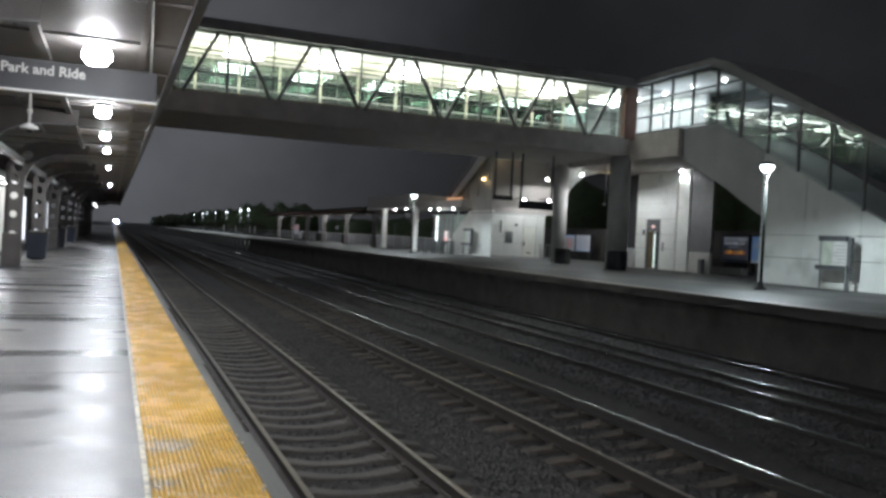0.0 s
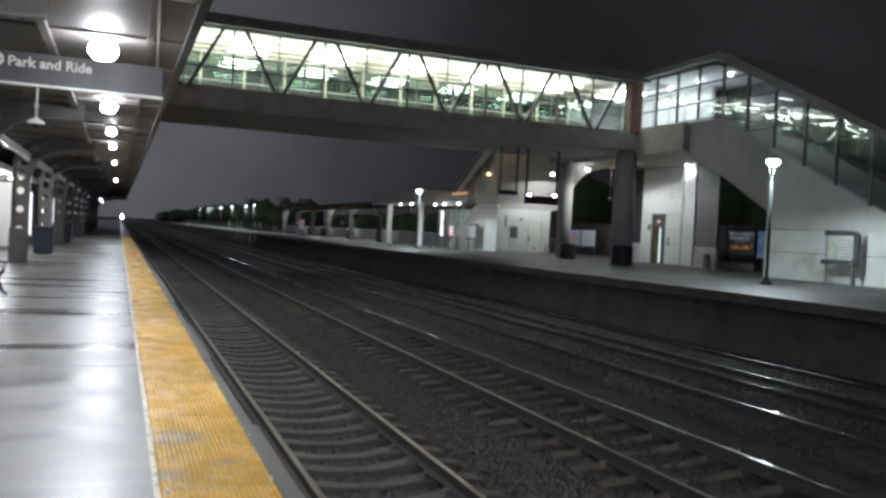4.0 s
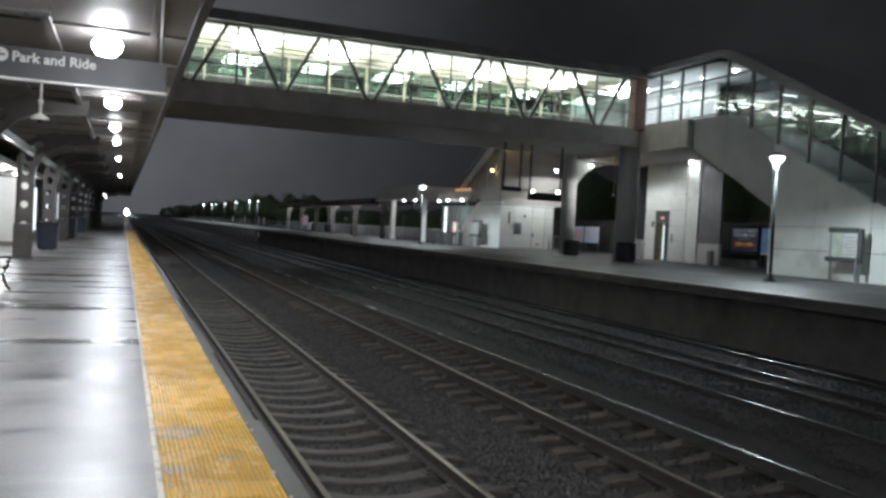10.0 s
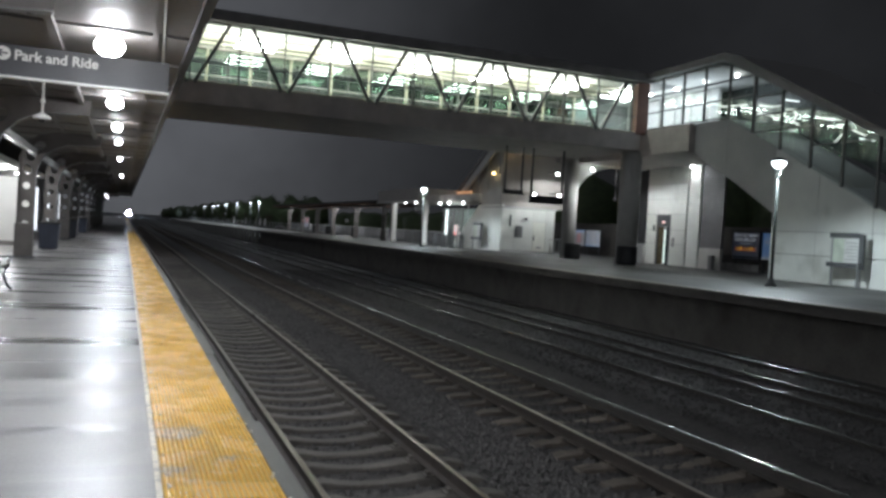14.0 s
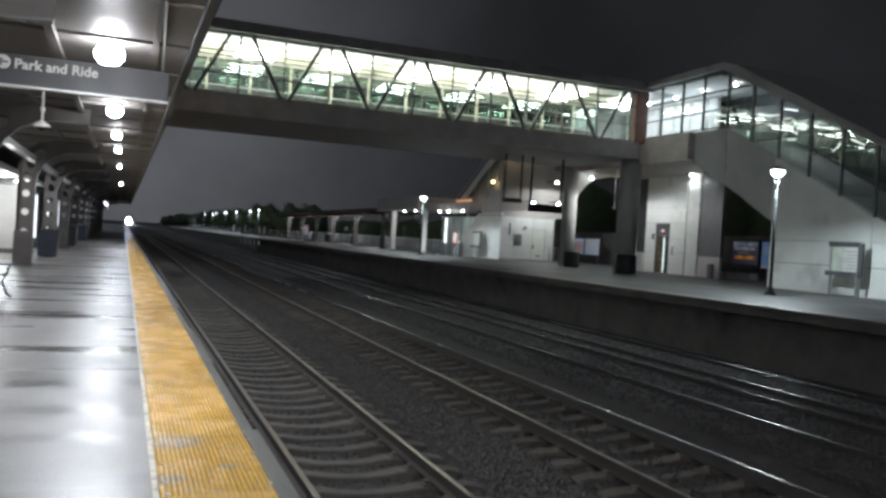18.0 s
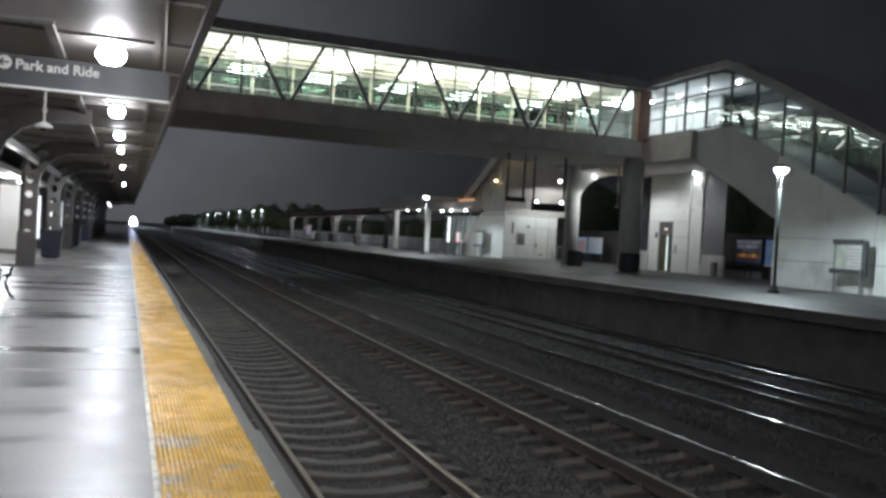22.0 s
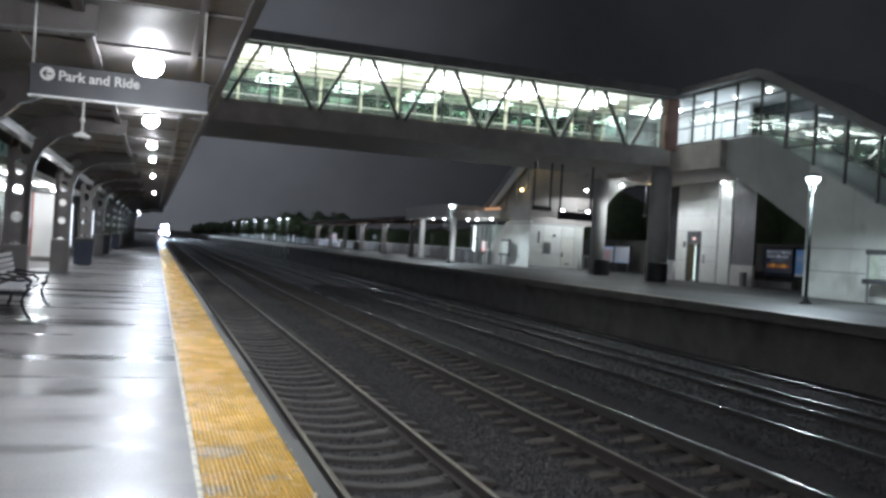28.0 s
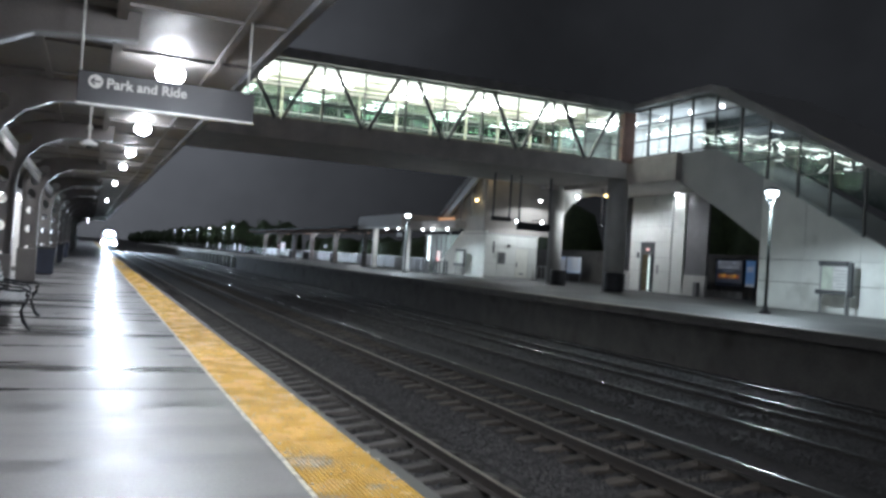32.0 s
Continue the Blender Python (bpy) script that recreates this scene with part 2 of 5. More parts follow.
RAIL_SHINE = material("polished_rail_band", (0.46, 0.45, 0.44), 0.21, 1.0, 0.2, 1.5, 80, 0.05, stretch=(1, 0.15, 1), gloss_vary=0.12)
RAIL_TOP = material("dull_rail_head", (0.24, 0.20, 0.16), 0.36, 0.9, 0.25, 2, 80, 0.08, stretch=(1, 0.08, 1))
CANOPY_STEEL = material("charcoal_canopy_steel", (0.07, 0.073, 0.078), 0.6, 0, 0.25, 2, 50, 0.1)
DARK_ROOF = material("dark_roof_felt", (0.05, 0.05, 0.05), 0.8, 0, 0.25, 1.5, 30, 0.1)
COLUMN_PAINT = material("brown_grey_column_paint", (0.115, 0.103, 0.097), 0.5, 0.1, 0.25, 3, 50, 0.12)
STEEL = material("dark_painted_steel", (0.10, 0.105, 0.11), 0.5, 0.2, 0.25, 3, 50, 0.12)
GREY_STEEL = material("grey_painted_steel", (0.30, 0.31, 0.31), 0.45, 0.2, 0.2, 3, 50, 0.1)
GALVANISED = material("galvanised_beam", (0.30, 0.31, 0.32), 0.36, 0.0, 0.2, 3, 50, 0.08)
CANOPY_ROOF = material("brown_black_roof_panels", (0.17, 0.157, 0.15), 0.6, 0, 0.3, 1.5, 30, 0.1)
POLE_PAINT = material("black_green_pole_paint", (0.03, 0.034, 0.032), 0.85, 0, 0.3, 3, 50, 0.1, spec=0.08)
ROOF_DARK = material("dark_soffit_panels", (0.23, 0.225, 0.22), 0.55, 0, 0.25, 1.5, 30, 0.1)
FASCIA = material("brown_grey_bridge_cladding", (0.50, 0.465, 0.43), 0.6, 0, 0.25, 1.2, 30, 0.1)
PRECAST = material("white_precast_panel", (0.68, 0.70, 0.66), 0.7, 0, 0.1, 1.1, 40, 0.15, dirt=(0.52, 0.54, 0.50), dirt_scale=0.6, dirt_from=0.6)
TAN_PANEL = material("tan_grey_plaster", (0.33, 0.31, 0.285), 0.75, 0, 0.15, 1.0, 40, 0.15)
PRECAST_GREY = material("grey_precast_panel", (0.40, 0.41, 0.40), 0.7, 0, 0.12, 1.0, 40, 0.15)
COLUMN = material("pale_concrete_column", (0.52, 0.52, 0.49), 0.65, 0, 0.15, 1.5, 35, 0.15)
FRAME = material("pale_aluminium_frame", (0.60, 0.61, 0.58), 0.4, 0.3, 0.1, 4, 60, 0.05)
TRUSS = material("grey_truss_paint", (0.16, 0.165, 0.16), 0.5, 0.1, 0.2, 3, 50, 0.08)
CEIL_LIGHT = material("white_bridge_ceiling", (0.80, 0.79, 0.75), 0.7, 0, 0.06, 1, 30, 0.05)
BRIDGE_FLOOR = material("grey_bridge_floor", (0.30, 0.31, 0.30), 0.4, 0, 0.15, 1, 30, 0.05)
CREAM = material("cream_bridge_paint", (0.62, 0.60, 0.48), 0.45, 0, 0.1, 3, 50, 0.05)
SCREEN_GREY = material("mid_grey_steel_screen", (0.17, 0.17, 0.175), 0.5, 0.1, 0.2, 2, 50, 0.08)
GREEN_WALL = material("green_grey_far_glazing", (0.085, 0.10, 0.095), 0.25, 0, 0.2, 0.7, 20, 0.05)
GLASS = glass("clear_glazing")
HALL_GLASS = glass("hall_glazing", (0.94, 0.96, 0.965), 0.07, (0.9, 1.0, 0.97))
TUBE = glow("bridge_tube_glow", (1.0, 0.99, 0.94), 16)
CURL_GLOW = glow("glass_curl_glow", (0.97, 1.0, 0.86), 0.65)
BULB = glow("canopy_lamp_glow", (1.0, 0.98, 0.95), 55)
POLE_GLOW = glow("pole_lamp_glow", (0.93, 1.0, 0.98), 6)
DOWN_GLOW = glow("downlight_glow", (1.0, 0.99, 0.95), 12)
AMBER_GLOW = glow("amber_lamp_glow", (1.0, 0.66, 0.25), 6)
ORANGE_TRIM = glow("orange_strip_glow", (1.0, 0.42, 0.12), 0.35)
HEAD_GLOW = glow("headlight_glow", (0.80, 0.92, 1.0), 2200)
STAIR_STREAK = glow("stair_streak_glow", (0.95, 1.0, 0.93), 1.6)
BLACK = material("matt_black", (0.025, 0.026, 0.028), 0.5, 0, 0.3, 5, 60, 0.1)
BIN_BLUE = material("dark_blue_bin", (0.022, 0.028, 0.05), 0.4, 0, 0.25, 4, 50, 0.1)
SIGN_FACE = material("dark_sign_face", (0.024, 0.024, 0.027), 0.5, 0, 0.2, 2, 40, 0.05)
SIGN_WHITE = material("worn_sign_letters", (0.52, 0.51, 0.48), 0.5, 0, 0.06, 3, 40, 0.03)
WHITE_PAINT = material("white_painted_panel", (0.76, 0.75, 0.72), 0.55, 0, 0.08, 1.5, 40, 0.08)
DOOR_PAINT = material("cream_steel_door", (0.72, 0.73, 0.66), 0.5, 0, 0.06, 2, 40, 0.06)
LEAF = material("night_foliage", (0.06, 0.085, 0.038), 0.7, 0, 0.5, 1.2, 9, 0.3)
BARK = material("dark_bark", (0.08, 0.065, 0.05), 0.9, 0, 0.3, 4, 30, 0.6)
CAST_IRON = material("black_cast_iron", (0.03, 0.03, 0.032), 0.35, 0.5, 0.3, 5, 60, 0.1)


# ---------------------------------------------------------------- small builders
def box(bm, x0, x1, y0, y1, z0, z1, m=None):
    vs = [bm.verts.new(v) for v in ((x0, y0, z0), (x1, y0, z0), (x1, y1, z0), (x0, y1, z0),
                                    (x0, y0, z1), (x1, y0, z1), (x1, y1, z1), (x0, y1, z1))]
    if m is not None:
        for v in vs:
            v.co = m @ v.co
    for f in ((3, 2, 1, 0), (4, 5, 6, 7), (0, 1, 5, 4), (1, 2, 6, 5), (2, 3, 7, 6), (3, 0, 4, 7)):
        bm.faces.new([vs[i] for i in f])
    return bm


def bar(bm, a, b, w, h=None, up=(0, 0, 1)):
    """A rectangular bar from a to b, w wide and h high."""
    a, b = Vector(a), Vector(b)
    h = h or w
    d = (b - a).normalized()
    s = d.cross(Vector(up))
    if s.length < 1e-4:
        s = Vector((1, 0, 0))
    s.normalize()
    u = s.cross(d)
    vs = [bm.verts.new(p + s * w * i / 2 + u * h * j / 2) for p in (a, b) for i, j in ((-1, -1), (1, -1), (1, 1), (-1, 1))]
    for f in ((0, 1, 2, 3), (7, 6, 5, 4), (1, 0, 4, 5), (2, 1, 5, 6), (3, 2, 6, 7), (0, 3, 7, 4)):
        bm.faces.new([vs[i] for i in f])
    return bm


def rod(bm, a, b, r0, r1=None, n=12):
    a, b = Vector(a), Vector(b)
    r1 = r0 if r1 is None else r1
    q = (b - a).to_track_quat("Z", "Y").to_matrix()
    ring = []
    for p, r in ((a, r0), (b, r1)):
        ring.append([bm.verts.new(p + q @ Vector((r * math.cos(2 * math.pi * i / n), r * math.sin(2 * math.pi * i / n), 0))) for i in range(n)])
    for i in range(n):
        f = bm.faces.new((ring[0][i], ring[0][(i + 1) % n], ring[1][(i + 1) % n], ring[1][i]))
        f.smooth = True
    bm.faces.new(ring[0][::-1])
    bm.faces.new(ring[1])
    return bm


def lathe(bm, profile, n=16, at=(0, 0, 0)):
    rings = [[bm.verts.new((at[0] + max(r, 1e-4) * math.cos(2 * math.pi * i / n), at[1] + max(r, 1e-4) * math.sin(2 * math.pi * i / n), at[2] + z))
              for i in range(n)] for r, z in profile]
    for a, b in zip(rings, rings[1:]):
        for i in range(n):
            f = bm.faces.new((a[i], a[(i + 1) % n], b[(i + 1) % n], b[i]))
            f.smooth = True
    bm.faces.new(rings[0][::-1])
    bm.faces.new(rings[-1])
    return bm


def prism(bm, outline, axis, a, b):
    """The outline, in the two other axes in order, pushed along axis from a to b."""
    def put(p, v):
        p = list(p)
        p.insert("xyz".index(axis), v)
        return bm.verts.new(p)
    r0, r1 = [put(p, a) for p in outline], [put(p, b) for p in outline]
    n = len(outline)
    bm.faces.new(r0[::-1])
    bm.faces.new(r1)
    for i in range(n):
        bm.faces.new((r0[i], r0[(i + 1) % n], r1[(i + 1) % n], r1[i]))
    bmesh.ops.recalc_face_normals(bm, faces=bm.faces)
    return bm


def mesh(name, bm, mat):
    data = bpy.data.meshes.new(name)
    bm.to_mesh(data)
    bm.free()
    data.materials.append(mat)
    return data


def bevel(bm, w, seg=1):
    bmesh.ops.bevel(bm, geom=list(bm.edges), offset=w, segments=seg, affect="EDGES", clamp_overlap=True)
    return bm


def part(name, bm, mat, parent=None, label="", at=None):
    """Links a bmesh (or ready mesh) as one object under parent."""
    data = bm if isinstance(bm, bpy.types.Mesh) else mesh(name, bm, mat)
    ob = new(name, data)
    if parent is not None:
        ob.parent = parent
    if at is not None:
        ob.location = at
    if label:
        tagged(ob, label)
    return ob


def thing(name, x, y, z, label, category, group="", kind=""):
    ob = new(name)
    ob.location = (x, y, z)
    return tagged(ob, label, category, group, kind)


def structure(name, bm, mat, label, category):
    return tagged(part(name, bm, mat), label, category, kind="structure")


def sweep(bm, pts, r, n=6):
    """A round bar that follows the points, as one piece."""
    pts = [Vector(q) for q in pts]
    rings = []
    for i, q in enumerate(pts):
        d = (pts[min(len(pts) - 1, i + 1)] - pts[max(0, i - 1)]).normalized()
        m = d.to_track_quat("Z", "Y").to_matrix()
        rings.append([bm.verts.new(q + m @ Vector((r * math.cos(2 * math.pi * k / n), r * math.sin(2 * math.pi * k / n), 0))) for k in range(n)])
    for a, b in zip(rings, rings[1:]):
        for k in range(n):
            bm.faces.new((a[k], a[(k + 1) % n], b[(k + 1) % n], b[k])).smooth = True
    bm.faces.new(rings[0][::-1])
    bm.faces.new(rings[-1])
    bmesh.ops.recalc_face_normals(bm, faces=bm.faces)
    return bm


B = bmesh.new

# ---------------------------------------------------------------- ground and tracks
RAIL_Z = -1.07
TRACKS = [(1.63, 0.0), (5.47, 0.0), (9.42, 0.0), (11.02, 0.006)]
SIDE = [(0.87, 2.385), (4.68, 6.255), (8.61, 10.21)]

structure("ground", box(B(), -400, 400, -60, 3000, -2.2, -1.42), BALLAST, "dark gravelly ground under the railway", "ground")

bm = B()
prism(bm, [(-0.2, -1.42), (0.1, -1.345), (3.0, -1.345), (3.25, -1.285), (3.85, -1.285), (4.1, -1.315), (7.0, -1.315), (7.6, -1.155), (12.9, -1.155), (13.5, -1.42)], "y", -25, 420)
ballast = structure("trackbed", bm, BALLAST, "dark ballast bed under the running lines", "trackbed")


def rail_mesh(y0, y1, slope=0.0, head=RAIL_SHINE):
    bm = B()
    outline = [(-0.065, 0), (0.065, 0), (0.065, 0.012), (0.012, 0.035), (0.010, 0.118), (0.033, 0.130), (0.033, 0.158), (0.026, 0.164), (0.014, 0.165),
               (-0.012, 0.165), (-0.026, 0.164), (-0.033, 0.158), (-0.033, 0.130), (-0.010, 0.118), (-0.012, 0.035), (-0.065, 0.012)]
    prism(bm, outline, "y", y0, y1)
    for v in bm.verts:
        v.co.x += slope * v.co.y
    data = mesh("rail", bm, RAIL_DARK if head is RAIL_SHINE else RAIL_RUST)
    data.materials.append(head)
    for p in data.polygons:
        if p.normal.z > (0.99 if head is RAIL_SHINE else 0.2) and p.center.z > 0.15:
            p.material_index = 1
    return data


def sleeper_mesh():
    bm = B()
    rings = []
    for x, z, w in ((-1.28, -0.03, 0.09), (-1.1, 0.0, 0.105), (-0.52, 0.0, 0.105), (-0.36, -0.03, 0.09), (-0.15, -0.05, 0.08),
                    (0.15, -0.05, 0.08), (0.36, -0.03, 0.09), (0.52, 0.0, 0.105), (1.1, 0.0, 0.105), (1.28, -0.03, 0.09)):
        rings.append([bm.verts.new(q) for q in ((x, -w - 0.035, -0.2), (x, w + 0.035, -0.2), (x, w + 0.012, z - 0.015), (x, w, z), (x, -w, z), (x, -w - 0.012, z - 0.015))])
    for a, b in zip(rings, rings[1:]):
        for k in range(6):
            bm.faces.new((a[k], a[(k + 1) % 6], b[(k + 1) % 6], b[k]))
    bm.faces.new(rings[0][::-1])
    bm.faces.new(rings[-1])
    bmesh.ops.recalc_face_normals(bm, faces=bm.faces)
    for x in (-0.7525, 0.7525):
        box(bm, x - 0.16, x + 0.16, -0.09, 0.09, 0.0, 0.018)
        for s in (-1, 1):
            box(bm, x + s * 0.105 - 0.022, x + s * 0.105 + 0.022, -0.05, 0.05, 0.018, 0.05)
    return mesh("sleeper", bm, SLEEPER)


def repainted(data, mat):
    other = data.copy()
    other.materials[0] = mat
    return other


SLEEPER_MESH = sleeper_mesh()
BROWN_SLEEPER_MESH, BLACKISH_SLEEPER_MESH = repainted(SLEEPER_MESH, SLEEPER_DARK), repainted(SLEEPER_MESH, SLEEPER_BLACK)
LONG_RAIL, DULL_RAIL, SKEW_RAIL = rail_mesh(-25, 1400), rail_mesh(-25, 1400, 0, RAIL_TOP), rail_mesh(-25, 130, 0.006)
for i, (x, slope) in enumerate(TRACKS):
    track = tagged(new("track"), "railway track of brown-sided steel rails on grimy sleepers", "track", "running lines", "structure")
    for k, rx in enumerate(SIDE[i] if i < 3 else (x, x + 1.505)):
        r = part("rail", SKEW_RAIL if slope else DULL_RAIL if i < 2 and rx < 5 else LONG_RAIL, None, track)
        r.location = (rx, 0, RAIL_Z - 0.165)
    far = B()
    for n in range(-20, 290):
        y = n * 0.61
        if n < (95 if i == 0 else 60 if i < 3 else 40) and n > -4:
            # sleeper tone gets darker on the tracks farther from the near platform
            s = part("sleeper", (SLEEPER_MESH, BROWN_SLEEPER_MESH, BLACKISH_SLEEPER_MESH, BLACKISH_SLEEPER_MESH)[i], None, track)
            s.location = (x + slope * y + (0.7525 if slope else 0), y + 0.03 * math.sin(n * 7.3), RAIL_Z - 0.185 + 0.006 * math.sin(n * 3.1))
            s.rotation_euler = (0, 0, radians(1.1 * math.sin(n * 5.7)))
        elif not slope:
            box(far, x - 1.28, x + 1.28, y - 0.12, y + 0.12, RAIL_Z - 0.335, RAIL_Z - 0.185)
    if not slope:
        tagged(part("far_sleepers", far, SLEEPER_DARK, track), kind="stuff")
    else:
        far.free()


def stones(name, n, x0, x1, y0, y1, parent, seed):
    """Loose ballast stones, denser towards the low y."""
    rnd = random.Random(seed)
    verts, faces = [], []
    for _ in range(n):
        y = y0 + (y1 - y0) * rnd.random() ** 1.7
        x = rnd.uniform(x0, x1)
        r = rnd.uniform(0.022, 0.05)
        a = rnd.uniform(0, 6.28)
        k = len(verts)
        z = (-1.36 if x < 3.05 else -1.30 if x < 4.0 else -1.33 if x < 7.2 else -1.17) + rnd.uniform(0.0, 0.03)
        for j in range(4):
            rr = r * rnd.uniform(0.7, 1.2)
            verts.append((x + rr * math.cos(a + j * 1.57), y + rr * math.sin(a + j * 1.57), z + rnd.uniform(-0.01, 0.015)))
        verts.append((x + rnd.uniform(-0.01, 0.01), y + rnd.uniform(-0.01, 0.01), z + r * rnd.uniform(0.6, 1.1)))
        for j in range(4):
            faces.append((k + j, k + (j + 1) % 4, k + 4))
    data = bpy.data.meshes.new(name)
    data.from_pydata(verts, [], faces)
    data.materials.append(STONE)
    return tagged(part(name, data, None, parent), kind="stuff")


stones("loose_stones", 30000, 0.2, 4.8, -4, 34, ballast, 3)
stones("loose_stones", 34000, 4.8, 12.6, 3.0, 46, ballast, 4)
stones("loose_stones", 12000, 3.0, 4.15, 1.5, 30, ballast, 6)

# ---------------------------------------------------------------- near platform
LEN0, LEN1 = -14.0, 300.0
platform = structure("platform_near", box(B(), -9.5, -0.127, LEN0, LEN1, -0.3, -0.012), NOSING, "damp grey concrete station platform", "platform")
bm = B()
box(bm, -9.5, -0.45, LEN0, LEN1, -1.42, -0.3)
part("support_wall", bm, WALL_DARK, platform)
joints = [LEN0, -5.6, 1.5, 8.65, 15.8, 22.9, 30.0, 37.1, 44.2, 58.4, 79.7, 120, 180, LEN1]
for y0, y1 in zip(joints, joints[1:]):
    bm = box(B(), -9.5, -0.778, y0 + 0.013, y1 - 0.013, -0.012, 0.0)
    part("paving_slab", bm, CONCRETE, platform)
bm = box(B(), -0.778, -0.745, LEN0, LEN1, -0.012, 0.004)
part("border_line", bm, WHITE_LINE, platform, "worn white line beside the yellow strip")
for n in range(int(LEN0 / 3.05), 40):
    y = n * 3.05
    back = (0.0, 0.004, 0.03, 0.012, 0.035, 0.01)[n % 6]
    bm = box(B(), -0.132, -back, y + 0.006, y + 3.044, -0.16, -0.006 - 0.3 * back)
    part("edge_board", bevel(bm, 0.012), NOSING, platform)
bm = box(B(), -0.132, 0.0, 122, LEN1, -0.16, -0.008)
part("edge_board", bm, NOSING, platform)
for n in range(0, 26):
    bm = rod(B(), (-0.55, -6 + n * 4.5, -1.42), (-0.55, -6 + n * 4.5, -0.3), 0.16, n=10)
    part("support_post", bm, WALL_DARK, platform)


def tile_mesh(count):
    """One tactile paver 0.615 square with its domes."""
    verts, faces = [(-0.305, -0.304, 0), (0.305, -0.304, 0), (0.305, 0.304, 0), (-0.305, 0.304, 0),
                    (-0.305, -0.304, -0.012), (0.305, -0.304, -0.012), (0.305, 0.304, -0.012), (-0.305, 0.304, -0.012)], \
        [(0, 1, 2, 3), (0, 4, 5, 1), (1, 5, 6, 2), (2, 6, 7, 3), (3, 7, 4, 0)]
    p = 0.61 / count
    for i in range(count):
        for j in range(count):
            cx, cy, k = -0.305 + p * (i + 0.5), -0.304 + p * (j + 0.5), len(verts)
            for r, z in ((p * 0.44, 0.0002), (p * 0.24, 0.0048)):
                for q in range(4):
                    verts.append((cx + r * math.cos(q * 1.5708 + 0.785), cy + r * math.sin(q * 1.5708 + 0.785), z))
            for q in range(4):
                faces.append((k + q, k + (q + 1) % 4, k + 4 + (q + 1) % 4, k + 4 + q))
            faces.append((k + 4, k + 5, k + 6, k + 7))
    data = bpy.data.meshes.new("tactile_tile")
    data.from_pydata(verts, [], faces)
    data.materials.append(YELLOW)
    return data


TILE = tile_mesh(21)
strip = tagged(new("tactile_strip"), "worn yellow tactile warning strip along the platform edge", "tactile paving", kind="structure")
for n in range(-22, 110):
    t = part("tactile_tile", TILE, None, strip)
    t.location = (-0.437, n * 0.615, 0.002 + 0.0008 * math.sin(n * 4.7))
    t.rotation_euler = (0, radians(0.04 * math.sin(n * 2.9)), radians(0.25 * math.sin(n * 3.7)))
rnd = random.Random(12)
grit = B()
for _ in range(70):
    x, y, r = rnd.choice((-0.145, -0.135, -0.70)) + rnd.gauss(0, 0.012), rnd.uniform(2.2, 9.5), rnd.uniform(0.003, 0.009)
    box(grit, x - r, x + r, y - r * 1.3, y + r * 1.3, 0.002, 0.008 + r * 0.5)
# pale specks over the whole strip paint in its glints
for _ in range(330):
    x, y, r = rnd.uniform(-0.735, -0.14), 3.2 + 9.0 * rnd.random() ** 1.6, rnd.uniform(0.002, 0.006)
    box(grit, x - r, x + r, y - r, y + r, 0.002, 0.0085)
tagged(part("grit_and_glints", grit, WHITE_LINE, strip, "pale grit and painted glints along the strip"), kind="stuff")
part("far_tread", box(B(), -0.742, -0.132, 110 * 0.615 - 0.31, LEN1, -0.012, 0.004), YELLOW, strip)

# ---------------------------------------------------------------- far platform
ZR, XR = 0.25, 14.6
bm = box(B(), XR, 33.5, -12, 106, ZR - 0.03, ZR)
far_platform = structure("platform_far", bm, CONC_R, "wide pale concrete platform across the tracks", "platform")
bm = box(B(), XR + 0.5, 33.5, -12, 106, -1.42, ZR - 0.28)
part("slab_edge", box(B(), XR + 0.03, 33.5, -12, 106, ZR - 0.278, ZR - 0.032), WALL_DARK, far_platform)
part("support_wall", bm, WALL_DARK, far_platform)
bm = box(B(), XR - 0.03, XR + 0.55, -12, 106, ZR - 0.034, ZR + 0.004)
part("edge_strip", bm, material("pale_edge_concrete", (0.17, 0.158, 0.134), 0.6, 0, 0.25, 1.5, 30, 0.15), far_platform)
bm = box(B(), XR + 0.05, 21.5, 106.02, 330, ZR - 0.16, ZR - 0.02)
part("outer_deck", bm, COLUMN, far_platform)
for n in range(56):
    bm = box(B(), XR + 0.25, XR + 0.6, 108 + n * 4, 108.35 + n * 4, -1.42, ZR - 0.16)
    part("deck_post", bm, COLUMN, far_platform)
structure("ground_beyond", box(B(), 33.5, 120, -30, 420, -2.0, -0.1), BALLAST, "dark ground behind the far platform", "ground")

# ---------------------------------------------------------------- footbridge
YB, YF, YG = 39.0, 46.2, 43.6
Z0, Z1, ZT = 7.56, 10.2, 10.75
XA, XB = -14.0, 25.2
bridge = tagged(new("footbridge"), "enclosed glazed steel footbridge lit from inside, over the tracks", "footbridge", kind="structure")
bm = box(B(), XA, XB, YB - 0.12, YF + 0.12, 6.55, 7.5)
part("deck_girder", bm, FASCIA, bridge, "brown-grey clad deck girder")
bm = box(B(), XA, XB, YB + 0.1, YF - 0.1, 7.5, 7.53)
part("floor_finish", bm, BRIDGE_FLOOR, bridge)
bm = box(B(), XA, XB + 2.0, YB - 0.55, YF + 0.55, Z1 + 0.06, ZT)
part("roof", bm, ROOF_DARK, bridge)
bm = box(B(), XA, XB, YB + 0.1, YG, Z1 - 0.02, Z1 + 0.05)
part("ceiling_panel", bm, CEIL_LIGHT, bridge)
PITCH = 4.21
VB = [5.65 + PITCH * k for k in range(-5, 5)]
